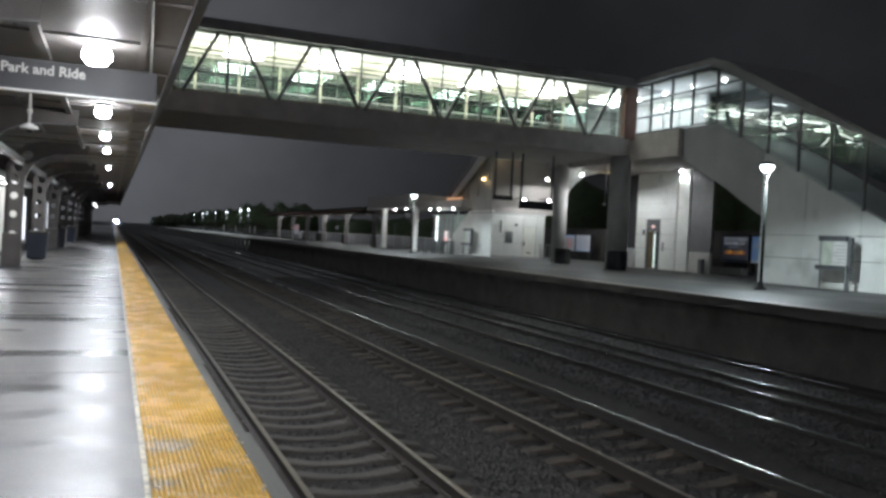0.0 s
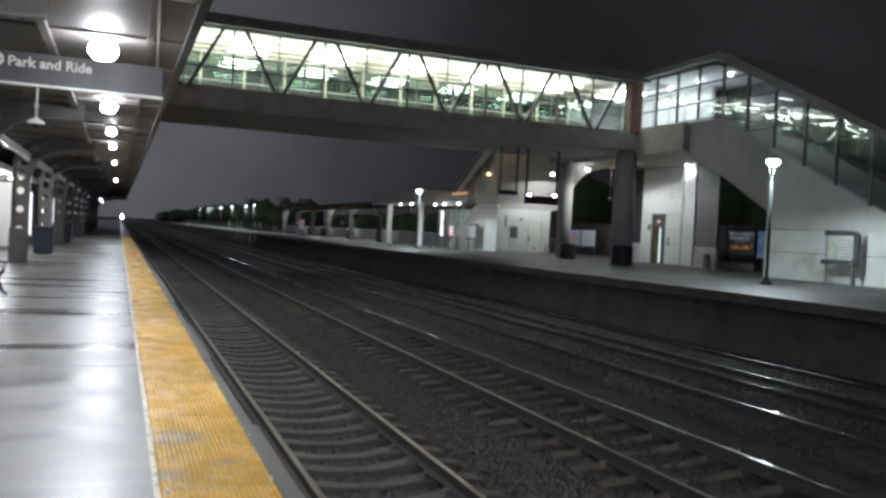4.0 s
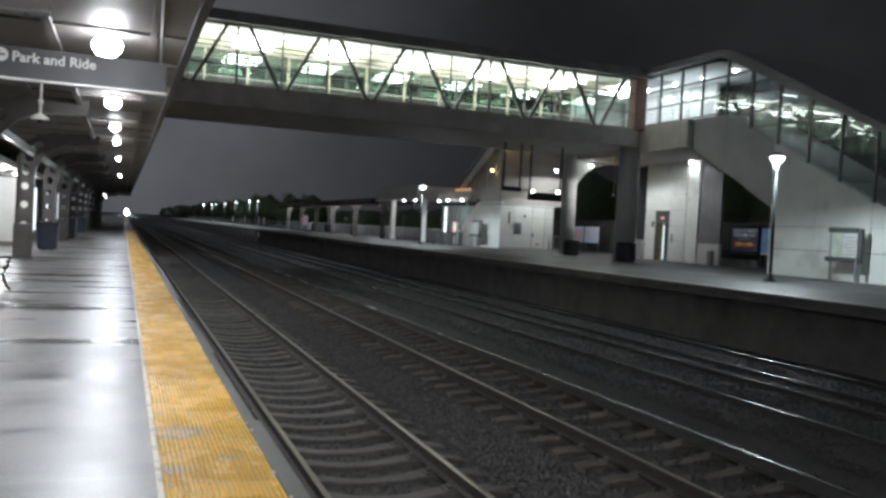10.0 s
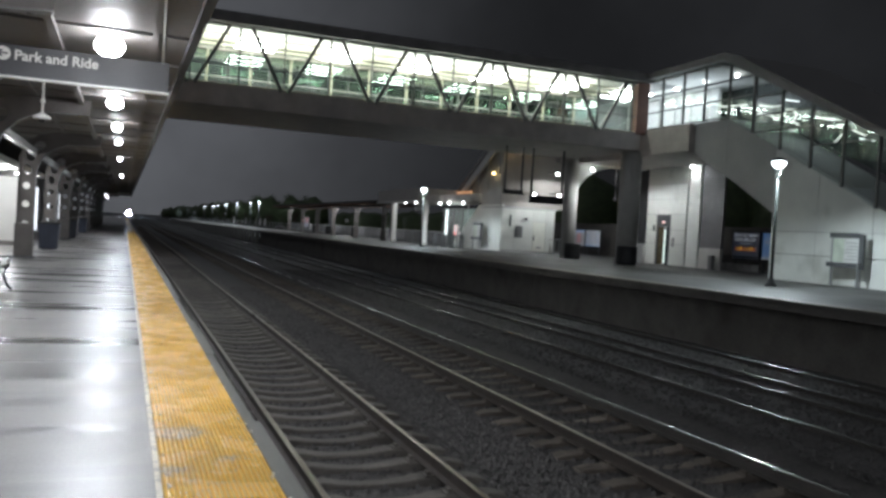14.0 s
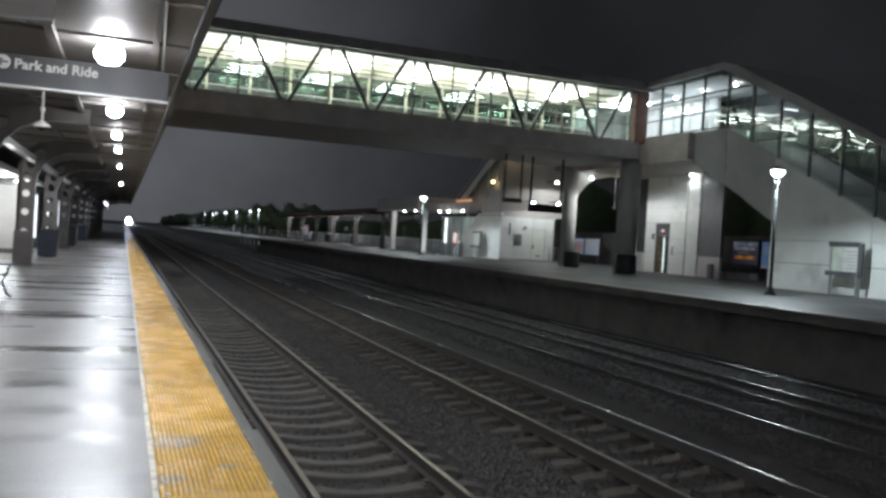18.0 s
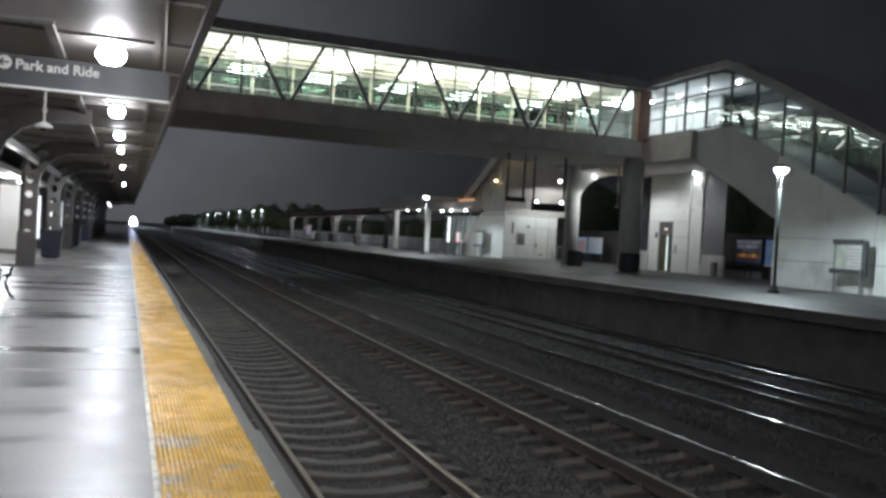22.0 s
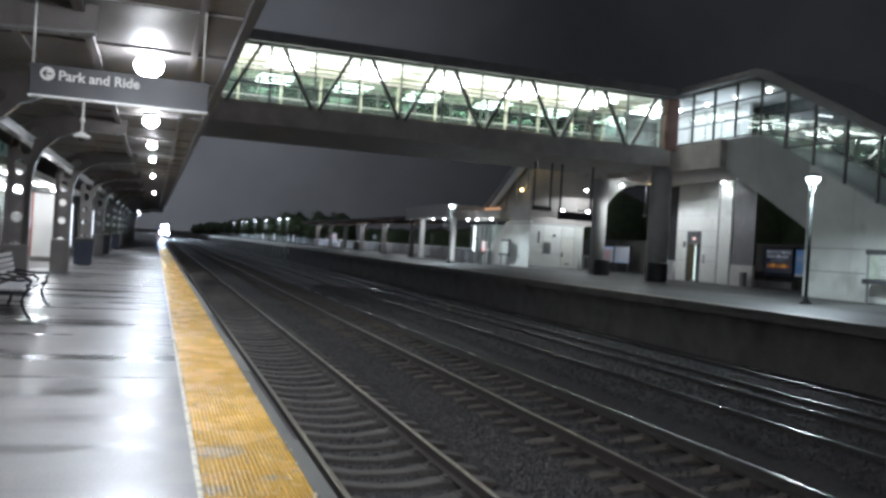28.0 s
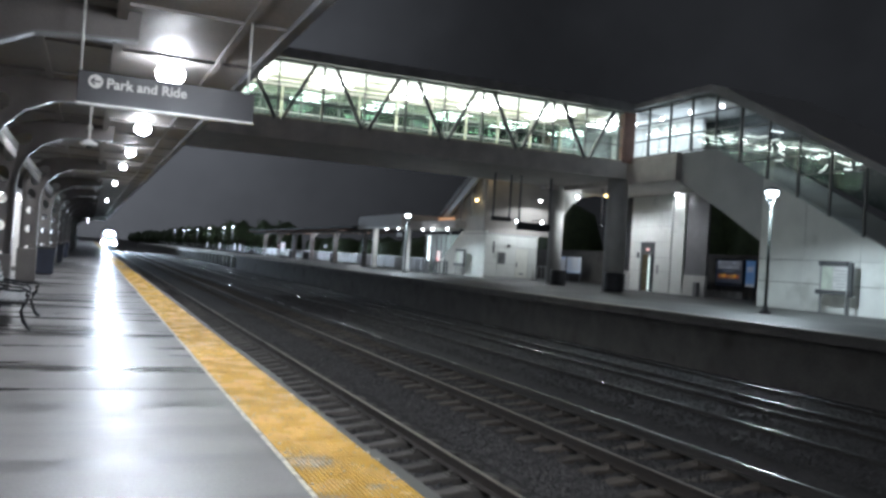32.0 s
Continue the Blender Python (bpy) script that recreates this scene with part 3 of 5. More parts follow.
for y, far in ((YB, False), (YG, True)):
    for z, h in ((Z0 - 0.03, 0.10), (8.40, 0.05), (9.42, 0.06), (Z1 + 0.03, 0.10)):
        bm = box(B(), XA, XB, y - 0.05, y + 0.05, z - h / 2, z + h / 2)
        part("transom", bm, CREAM if z < 7.8 else TRUSS, bridge)
    for xb in VB:
        for s in (-1, 1):
            if far:
                continue
            bm = bar(B(), (xb + s * 0.16, y - 0.16, 7.45), (xb + s * 1.62, y - 0.16, Z1 + 0.02), 0.15, 0.15, (0, 1, 0))
            part("truss_diagonal", bm, TRUSS, bridge)
        for xm, w in ((xb - 0.05, 0.06), (xb + 2.1, 0.09)):
            if xm < XB - 0.3:
                bm = box(B(), xm - w / 2, xm + w / 2, y - 0.06, y + 0.06, Z0, Z1)
                part("mullion", bm, TRUSS, bridge)
        for xm in (xb - 1.0, xb + 1.05):
            if far:
                bm = box(B(), xm - 0.06, xm + 0.06, y - 0.14, y - 0.08, Z0, 9.9)
                part("inner_post", bm, CREAM, bridge, "cream inner window post")
    x = XA
    while x < XB - 0.2:
        for za, zb in ((Z0 + 0.03, 8.37), (8.43, 9.38), (9.46, Z1 - 0.02)):
            bm = box(B(), x + 0.03, min(x + 2.07, XB), y - 0.006, y + 0.006, za, zb)
            p = part("pane", bm, GLASS, bridge)
            p.visible_shadow = False
        x += PITCH / 2
bm = box(B(), XB - 0.35, XB + 0.35, YB - 0.2, YB + 0.3, 7.45, Z1 + 0.05)
part("end_post", bm, material("reddish_brown_post", (0.22, 0.12, 0.09), 0.6, 0, 0.2), bridge, "reddish brown steel post")
# strip lamps under the bridge ceiling
for k in range(9):
    x = -8 + k * 4.21
    for yy in (40.2, 41.3, 42.4):
        bm = box(B(), x - 0.95, x + 0.95, yy - 0.06, yy + 0.06, 9.93, 10.0)
        part("glowing_strip", bm, TUBE, bridge)
# unseen upward area lights added to whiten the bridge ceiling
for x in (2.0, 8.0, 14.0, 20.0):
    fill_light(x, 41.3, 9.75, 150, 5.6, 3.8, (1, 0.965, 0.86), up=True)
for yy in (40.7, 41.9, 43.0):
    part("light_trough", box(B(), XA, XB - 0.4, yy - 0.16, yy + 0.16, 10.08, 10.16), CREAM, bridge)
part("far_sill", box(B(), XA, XB - 0.4, YG - 0.25, YG - 0.06, 7.53, 7.66), CREAM, bridge)
part("far_head_rail", box(B(), XA, XB - 0.4, YG - 0.2, YG - 0.06, 9.9, 10.06), FASCIA, bridge)
for z in (8.1, 8.55):
    part("handrail", rod(B(), (XA, YG - 0.3, z), (XB - 0.5, YG - 0.3, z), 0.03, n=8), FRAME, bridge)

# columns under the bridge end
for x, y, r in ((25.2, 39.6, 0.58), (25.3, 46.3, 0.45)):
    col = thing("bridge_column", x, y, ZR, "tall round pale concrete column under the footbridge", "column", "bridge columns")
    part("shaft", rod(B(), (0, 0, 0), (0, 0, 6.3), r, n=28), COLUMN, col)
    part("base_ring", lathe(B(), [(r + 0.05, 0), (r + 0.05, 0.08), (r + 0.01, 0.12)], 28), COLUMN, col)
# cross girder and haunch between the far column and the landing
bm = prism(B(), [(25.5, 6.55), (25.5, 4.3), (25.8, 4.9), (26.3, 5.5), (27.0, 5.95), (28.2, 6.25), (33.0, 6.3), (33.0, 6.55)], "y", 46.1, 46.8)
part("haunch", bm, PRECAST, bridge, "pale curved concrete haunch")
bm = box(B(), 24.2, 25.3, 45.9, 46.6, 6.3, 6.56)
part("cross_girder", bm, FASCIA, bridge)

# ---------------------------------------------------------------- near stair hall
XG = 25.6
hall = tagged(new("stair_hall"), "glazed stair hall with a white precast side wall, lit inside", "stair hall", kind="structure")
# landing slab and soffit
bm = box(B(), XG - 0.15, 33.0, 34.95, 46.2, 6.3, 7.7)
part("landing_slab", bm, FASCIA, hall)
# sloping stair slab, and the white side wall in front of it
bm = prism(B(), [(32.4, 7.70), (19.0, 1.0), (19.0, ZR), (29.5, 3.25), (35.0, 6.29), (32.4, 6.29)], "x", 26.0, 29.2)
part("stair_slab", bm, PRECAST_GREY, hall)


def rake(y):
    return 7.75 + (y - 32.4) * 0.497


def under(y):
    return 3.33 + (y - 29.15) * 0.495


for y0, y1 in ((18.2, 21.0), (21.0, 23.8), (23.8, 26.6), (26.6, 29.15)):
    for z0, z1 in ((ZR, 1.41), (1.41, 2.39), (2.39, 9.0)):
        lo, hi = rake(y0), rake(y1)
        if hi <= z0 + 0.05:
            continue
        g = 0.012
        pts = [(y0 + g, z0 + g), (y1 - g, z0 + g)]
        if z1 >= hi:
            pts.append((y1 - g, hi))
        else:
            pts.append((y1 - g, z1 - g))
        if z1 >= lo:
            if z1 < hi:
                pts.append((y0 + (z1 - lo) / 0.497, z1 - g))
            if lo > z0 + 0.05:
                pts.append((y0 + g, lo))
            else:
                pts[0] = (y0 + (z0 - lo) / 0.497 + 0.05, z0 + g)
        else:
            pts.append((y0 + g, z1 - g))
        part("wall_panel", prism(B(), pts, "x", 25.75, 25.99), PRECAST, hall, "white precast stair wall panel")
# greyer panel colour paints in the shade above the pole lamp's reach
for y0, y1 in ((29.15, 32.4), (32.4, 34.9)):
    pts = [(y0 + 0.012, under(y0)), (y1 - 0.012, min(6.28, under(y1))), (y1 - 0.012, min(rake(y1), 7.7)), (y0 + 0.012, min(rake(y0), 7.7))]
    part("shaded_raking_panel", prism(B(), pts, "x", 25.75, 25.99), PRECAST_GREY, hall)

# roof over the landing and down the stair
bm = prism(B(), [(46.7, 10.6), (32.3, 10.75), (31.2, 10.4), (22.0, 5.75), (22.0, 5.45), (31.2, 9.85), (32.3, 10.42), (46.7, 10.35)], "x", XG - 0.5, 30.5)
part("roof", bm, ROOF_DARK, hall)
bm = box(B(), XG, 30.4, 33, 46.5, 10.28, 10.34)
part("ceiling_panel", bm, CEIL_LIGHT, hall)
for y in (39.4, 37.6, 35.8, 34.1, 32.3):
    bm = box(B(), XG - 0.05, XG + 0.05, y - 0.05, y + 0.05, 7.7, 10.4)
    part("mullion", bm, TRUSS, hall)
for z in (7.75, 8.62, 9.5):
    bm = box(B(), XG - 0.045, XG + 0.045, 32.3, 39.4, z - 0.035, z + 0.035)
    part("transom", bm, TRUSS, hall)
for y in (30.6, 28.8, 27.0, 25.3, 23.6):
    bot, top = 7.75 + (y - 32.4) * 0.5, 10.42 + (y - 32.3) * 0.49
    bm = box(B(), XG - 0.05, XG + 0.05, y - (0.11 if y == 30.6 else 0.05), y + 0.05, bot, top)
    part("mullion", bm, TRUSS, hall)
for y0, y1, z in ((30.6, 32.3, 8.62), (30.6, 32.3, 9.5), (28.5, 30.6, 8.45), (26.9, 30.6, 7.6), (25.3, 30.6, 6.85), (23.6, 27, 6.0)):
    bm = box(B(), XG - 0.045, XG + 0.045, y0, y1, z - 0.03, z + 0.03)
    part("transom", bm, TRUSS, hall)
ys = [39.4, 37.6, 35.8, 34.1, 32.3, 30.6, 28.8, 27.0, 25.3, 23.6]
for a, b in zip(ys, ys[1:]):
    def edge(y):
        return (7.75 + min(0, y - 32.4) * 0.5, 10.4 + min(0, y - 32.3) * 0.49)
    bm = prism(B(), [(a - 0.05, edge(a)[0]), (b + 0.05, edge(b)[0]), (b + 0.05, edge(b)[1]), (a - 0.05, edge(a)[1])], "x", XG - 0.006, XG + 0.006)
    p = part("pane", bm, HALL_GLASS, hall)
    p.visible_shadow = False
bm = prism(B(), [(18.0, 1.0), (33.0, 7.7), (46.5, 7.7), (46.5, 10.28), (32.4, 10.3), (31.2, 9.8), (18.0, 3.5)], "x", 30.2, 30.4)
part("rear_wall", bm, GREEN_WALL, hall)
bm = box(B(), 26.2, 30.18, 34.96, 46.2, 7.702, 7.72)
part("landing_floor", bm, BRIDGE_FLOOR, hall)
bm = box(B(), 28.9, 29.1, 37.2, 46.0, 7.72, 10.2)
part("partition", bm, WHITE_PAINT, hall, "white partition inside the stair hall")
part("end_wall", box(B(), 25.3, 30.18, 46.3, 46.5, 7.72, 10.27), PRECAST_GREY, hall)
for y in (38.0, 39.5, 41.0, 42.5, 44.0):
    part("partition_post", box(B(), 28.84, 28.9, y - 0.06, y + 0.06, 7.72, 10.2), FRAME, hall)
for y, z in ((44.0, 10.08), (41.4, 10.08), (38.8, 10.08), (36.3, 10.08), (33.9, 10.08)):
    for x in (27.3,):
        part("ceiling_lamp", lathe(B(), [(0.02, 0.03), (0.09, 0.05), (0.10, 0.1), (0.05, 0.16)], 12, (x, y, z)), TUBE, hall)
# three glowing strips drawn for the streaks reflected in the stair panes
for k in range(3):
    y = 30.8 - 2.2 * k
    part("glowing_strip", box(B(), 27.6, 28.4, y - 0.03, y + 0.03, rake(y) + 1.64, rake(y) + 1.68), STAIR_STREAK, hall)
# glowing curls added to draw the curved reflections in the stair glass
CURLS = (((35.77, 8.81), (35.28, 8.92), (34.29, 8.63), (32.68, 8.55)),
         ((31.88, 8.01), (31.14, 7.88), (30.61, 7.67), (30.22, 7.78), (30.05, 7.97), (29.66, 7.96), (29.43, 7.69), (29.61, 7.42), (29.28, 7.24)),
         ((31.81, 8.41), (30.96, 8.23), (30.36, 8.23)), ((28.42, 7.57), (28.05, 7.4), (27.36, 7.32), (26.75, 7.12)),
         ((27.59, 7.0), (26.82, 6.93)), ((27.27, 6.23), (26.95, 6.41), (26.8, 6.59)), ((26.24, 6.71), (25.58, 6.42)), ((29.77, 7.01), (29.3, 7.0)))
for k, line in enumerate(CURLS):
    part("reflection_curl", sweep(B(), [(27.0, y, z) for y, z in line], 0.055 if k == 1 else 0.032), CURL_GLOW, hall, "glowing curl drawn for a reflection in the stair glass")
# unseen area lights added to brighten the landing and the stair
fill_light(27.4, 40.0, 9.95, 95, 2.4, 10, (0.82, 0.93, 1.0))
fill_light(27.4, 40.0, 9.2, 48, 2.4, 10, (0.86, 0.94, 1.0), up=True)
fill_light(27.8, 28.0, 7.3, 7, 2.0, 5, (0.9, 1, 0.93))

# ---------------------------------------------------------------- lift tower
lift = tagged(new("lift_tower"), "white panelled lift tower with a glass door", "lift tower", kind="structure")
XE = 30.4
part("core", box(B(), XE + 0.09, 33.0, 41.35, 45.3, ZR, 6.3), PRECAST_GREY, lift)
rows = [ZR + 0.01, 1.55, 2.42, 3.38, 4.34, 5.30, 6.29]
for z0, z1 in zip(rows, rows[1:]):
    spans = ((41.25, 42.78), (44.2, 45.32)) if z1 < 3.3 else ((41.25, 45.32),)
    if z0 < 3.3 < z1:
        spans = ((41.25, 42.78), (44.2, 45.32))
    for y0, y1 in spans:
        part("wall_panel", bevel(box(B(), XE, XE + 0.1, y0 + 0.012, y1 - 0.012, z0 + 0.014, z1 - 0.014), 0.01), PRECAST, lift)
door = new("lift_door")
door.parent = lift
part("header", box(B(), XE + 0.01, XE + 0.12, 42.8, 44.18, 2.62, 3.34), STEEL, door)
part("door_frame", box(B(), XE + 0.01, XE + 0.1, 42.8, 42.93, ZR, 2.62), STEEL, door)
part("door_frame", box(B(), XE + 0.01, XE + 0.1, 44.02, 44.18, ZR, 2.62), STEEL, door)
part("door_leaf", box(B(), XE + 0.05, XE + 0.085, 43.45, 44.02, ZR + 0.02, 2.6), material("brown_glass_leaf", (0.12, 0.10, 0.06), 0.2), door)
part("door_leaf", box(B(), XE + 0.06, XE + 0.085, 42.93, 43.24, ZR + 0.02, 2.6), material("dark_glass_leaf", (0.04, 0.05, 0.05), 0.15), door)
part("lit_gap", box(B(), XE + 0.075, XE + 0.085, 43.25, 43.44, ZR + 0.1, 2.45), glow("lift_cabin_glow", (0.8, 1.0, 0.85), 0.55), door, "lit lift cabin behind the glass")
part("red_display", box(B(), XE - 0.005, XE + 0.02, 43.3, 43.62, 2.82, 2.98), glow("red_display_glow", (1.0, 0.16, 0.08), 0.4), door)
part("call_panel", box(B(), XE - 0.04, XE, 42.3, 42.5, 1.4, 1.95), GREY_STEEL, lift)
part("push_plate", box(B(), XE - 0.05, XE, 44.3, 44.5, 2.35, 2.7), STEEL, lift)
# pilaster and the dark service screen beside it
part("pilaster", bevel(box(B(), XE - 0.14, XE + 0.2, 39.87, 40.98, ZR, 6.3), 0.03), PRECAST, lift, "white pilaster washed by a lamp")
# black strip gives the joint beside the pilaster its dark line
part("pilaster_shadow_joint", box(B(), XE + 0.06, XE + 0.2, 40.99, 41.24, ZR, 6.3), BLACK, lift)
part("screen_panel", box(B(), XE - 0.05, XE + 0.1, 37.95, 39.85, 1.45, 6.3), SCREEN_GREY, lift, "mid-grey steel screen")
part("screen_base", box(B(), XE - 0.08, XE + 0.1, 37.95, 39.85, ZR, 1.45), COLUMN, lift)
part("cabinet", bevel(box(B(), XE - 0.3, XE - 0.08, 38.35, 38.7, ZR, 1.05), 0.02), SCREEN_GREY, lift)
# solid black block put in for the darkness of the gap
part("dark_gap_block", box(B(), XE + 0.3, 33.0, 45.32, 46.9, 1.5, 6.3), BLACK, lift)
part("slot_base", bevel(box(B(), XE + 0.05, 33.0, 45.34, 46.9, ZR, 1.49), 0.02), PRECAST_GREY, lift)
part("wash_lamp", lathe(B(), [(0.03, 0), (0.11, 0.02), (0.11, 0.09), (0.06, 0.14)], 12, (XE - 0.42, 40.42, 6.1)), DOWN_GLOW, lift)
part("soffit_lamp", box(B(), XE - 0.75, XE - 0.35, 40.2, 40.7, 6.24, 6.3), GREY_STEEL, lift)
shaded_lamp(XE - 0.46, 40.42, 6.02, 38, (1, 0.985, 0.95), 0.08, 168, 0.15)

# ---------------------------------------------------------------- far stair hall and service block
hall2 = tagged(new("far_stair_hall"), "white service block and stair hall behind the footbridge", "stair hall", kind="structure")
YW = 57.9
part("core", box(B(), 26.05, 30.6, YW + 0.1, 62.0, ZR, 3.6), PRECAST_GREY, hall2)
for z0, z1 in ((ZR + 0.02, 1.36), (1.38, 2.66), (2.68, 3.58)):
    for x0, x1 in ((26.0, 27.1), (27.1, 28.72), (28.72, 29.86), (29.86, 30.62)):
        if x0 == 28.72 and z0 < 2.6:
            continue
        part("wall_panel", bevel(box(B(), x0 + 0.008, x1 - 0.008, YW, YW + 0.12, z0, z1), 0.008), PRECAST, hall2)
part("service_door", bevel(box(B(), 28.75, 29.84, YW + 0.03, YW + 0.1, ZR + 0.02, 2.66), 0.01), DOOR_PAINT, hall2, "cream steel service door")
part("door_handle", box(B(), 28.80, 28.88, YW - 0.04, YW + 0.03, 1.2, 1.55), STEEL, hall2)
part("door_plate", box(B(), 29.1, 29.5, YW + 0.0, YW + 0.028, 0.62, 0.74), GREY_STEEL, hall2)
vent = part("vent", box(B(), 27.15, 27.82, YW - 0.03, YW - 0.002, 1.38, 2.28), PRECAST_GREY, hall2)
for k in range(5):
    part("louvre", box(B(), 27.19, 27.78, YW - 0.06, YW - 0.03, 1.43 + 0.17 * k, 1.53 + 0.17 * k), STEEL, vent)
part("conduit", box(B(), 26.68, 26.8, YW - 0.06, YW, 2.2, 3.1), STEEL, hall2)
part("alarm", lathe(B(), [(0.06, 0), (0.10, 0.04), (0.10, 0.13), (0.04, 0.17)], 10, (28.05, YW - 0.1, 2.75)), STEEL, hall2)
part("base_band", box(B(), 26.0, 30.62, YW - 0.015, YW, ZR, ZR + 0.12), PRECAST_GREY, hall2)
part("parapet", box(B(), 25.95, 30.7, YW - 0.05, 62.0, 3.6, 3.72), PRECAST_GREY, hall2)
bm = prism(B(), [(58.02, ZR), (68.3, ZR), (62.3, 3.85), (58.02, 3.85)], "x", 26.0, 26.25)
part("stair_wall", bm, PRECAST, hall2, "white stair wall with a sloping edge")
part("upper_wall", box(B(), 26.0, 32.0, 58.1, 58.3, 3.72, 9.0), TAN_PANEL, hall2, "pale upper wall under the footbridge")
bm = prism(B(), [(58.3, 3.85), (62.3, 3.85), (66.3, 4.75), (58.9, 8.8), (58.3, 8.9)], "x", 26.4, 26.5)
part("flank_wall", bm, PRECAST_GREY, hall2)
part("side_railing", box(B(), 30.7, 31.5, YW - 0.03, YW + 0.02, 1.35, 1.43), GREY_STEEL, hall2)
for x in (30.75, 31.1, 31.45):
    part("railing_post", box(B(), x - 0.03, x + 0.03, YW - 0.03, YW + 0.02, ZR, 1.4), GREY_STEEL, hall2)
bm = prism(B(), [(46.52, 9.2), (58.9, 8.95), (67.0, 4.75), (67.0, 5.1), (59.2, 9.35), (46.52, 9.7)], "x", 25.7, 29.6)
part("roof", bm, ROOF_DARK, hall2)
bm = prism(B(), [(58.2, 8.55), (65.6, 4.75), (66.6, 4.75), (58.9, 8.95)], "x", 25.75, 25.95)
part("raking_trim", bm, FRAME, hall2)
for y, z0, z1 in ((58.6, 6.2, 8.7), (60.6, 5.0, 7.6), (62.6, 3.9, 6.5), (64.4, 2.8, 5.6)):
    part("mullion", box(B(), 25.85, 25.95, y - 0.05, y + 0.05, z0, z1), GREY_STEEL, hall2)
for x, y, z in ((26.4, 57.5, 8.0), (26.2, 59.9, 6.2), (28.0, 57.6, 8.35)):
    part("amber_lamp", lathe(B(), [(0.03, 0), (0.13, 0.05), (0.13, 0.16), (0.03, 0.22)], 10, (x - 0.2, y, z)), AMBER_GLOW, hall2)
part("amber_lamp", box(B(), 25.5, 25.6, 62.9, 63.1, 4.2, 4.3), AMBER_GLOW, hall2)
lamp(25.7, 57.2, 7.4, 2.5, (1.0, 0.75, 0.45), 0.15)
# glazed lower end of the stair, with a red display behind it
part("lower_glazing_rail", box(B(), 24.2, 24.3, 61.4, 66.0, 3.35, 3.45), TRUSS, hall2)
part("lower_glazing_rail", box(B(), 24.2, 24.3, 61.4, 66.0, 2.25, 2.33), TRUSS, hall2)
for y in (61.5, 63.4, 65.8):
    part("lower_post", box(B(), 24.2, 24.3, y - 0.05, y + 0.05, ZR, 3.5), TRUSS, hall2)
for y in (64.6, 62.4):
    part("lower_post", box(B(), 24.2, 24.28, y - 0.04, y + 0.04, ZR, 3.4), TRUSS, hall2)
# green backing added to give the glazing its dim green glow
part("glazing_backing", box(B(), 28.0, 28.1, 61.5, 74.0, ZR, 3.7), material("dim_green_backing", (0.16, 0.20, 0.18), 0.5, 0, 0.12, 1.2, 30, 0.05), hall2, "added green backing behind the glazing")
part("ticket_display", box(B(), 24.5, 24.7, 63.3, 64.0, 1.25, 2.1), glow("ticket_display_glow", (1.0, 0.75, 0.68), 0.5), hall2, "lit ticket machine display")
part("display_band", box(B(), 24.48, 24.5, 63.35, 63.95, 1.25, 1.5), glow("red_display_band", (1.0, 0.12, 0.08), 0.5), hall2, "red band of the display")
# unseen lamp added to light this backing
lamp(26.9, 69.5, 3.2, 30, (0.85, 1.0, 0.9), 0.1)
# the post is given a glow of its own
part("lit_post", box(B(), 24.7, 24.85, 66.2, 66.45, 1.2, 3.4), glow("white_post_glow", (0.9, 1.0, 0.95), 1.2), hall2, "glowing white post")
part("orange_trim", box(B(), 25.4, 25.6, 63.0, 67.5, 4.75, 4.95), ORANGE_TRIM, hall2)

# ---------------------------------------------------------------- lamps, signs under the bridge
for x, y, z, e in ((26.4, 45.7, 5.95, 40), (28.5, 45.6, 6.2, 25)):
    l = thing("soffit_lamp", x, y, z, "small bright lamp under the footbridge", "lamp", "footbridge soffit lamps")
    part("bracket", rod(B(), (0, 0, 0.1), (0, 0, 6.55 - z), 0.03, n=8), STEEL, l)
    part("lens", lathe(B(), [(0.03, -0.07), (0.10, -0.04), (0.11, 0.03), (0.05, 0.08)], 12), DOWN_GLOW if e > 30 else AMBER_GLOW, l)
    if e > 30:
        shaded_lamp(x + 0.9, y - 1.7, z - 0.6, e * 6.0, (1, 0.985, 0.95), 0.1, 166, 0.15)
for x, z, w in ((27.95, 4.70, 60), (30.1, 4.78, 60), (29.85, 6.42, 190)):
    l = thing("wall_lamp", x, 56.5, z, "bright bracket lamp in front of the white wall", "lamp", "wall bracket lamps")
    part("bracket", rod(B(), (0, 0, 0.12), (0, 1.6, 0.16), 0.03, n=8), STEEL, l)
    part("lens", lathe(B(), [(0.04, -0.09), (0.11, -0.05), (0.12, 0.04), (0.07, 0.09)], 12), DOWN_GLOW, l)
    shaded_lamp(x, 56.45, z - 0.2, w, (1, 0.99, 0.95), 0.12, 168, 0.2)
for x0, x1, z0, z1, y, lit in ((18.82, 19.98, 3.83, 4.08, 42.5, 0), (20.5, 22.6, 3.42, 3.86, 42.5, 1)):
    h = thing("hanging_sign", (x0 + x1) / 2, y, z0, "dark hanging platform sign on long steel rods", "sign", "hanging signs")
    w = (x1 - x0) / 2
    part("board", bevel(box(B(), -w, w, -0.12, 0.12, 0, z1 - z0), 0.02), SIGN_FACE, h)
    for s in (-1, 1):
        part("rod", box(B(), s * (w - 0.06) - 0.045, s * (w - 0.06) + 0.045, -0.045, 0.045, z1 - z0, 6.56 - z0), STEEL, h)
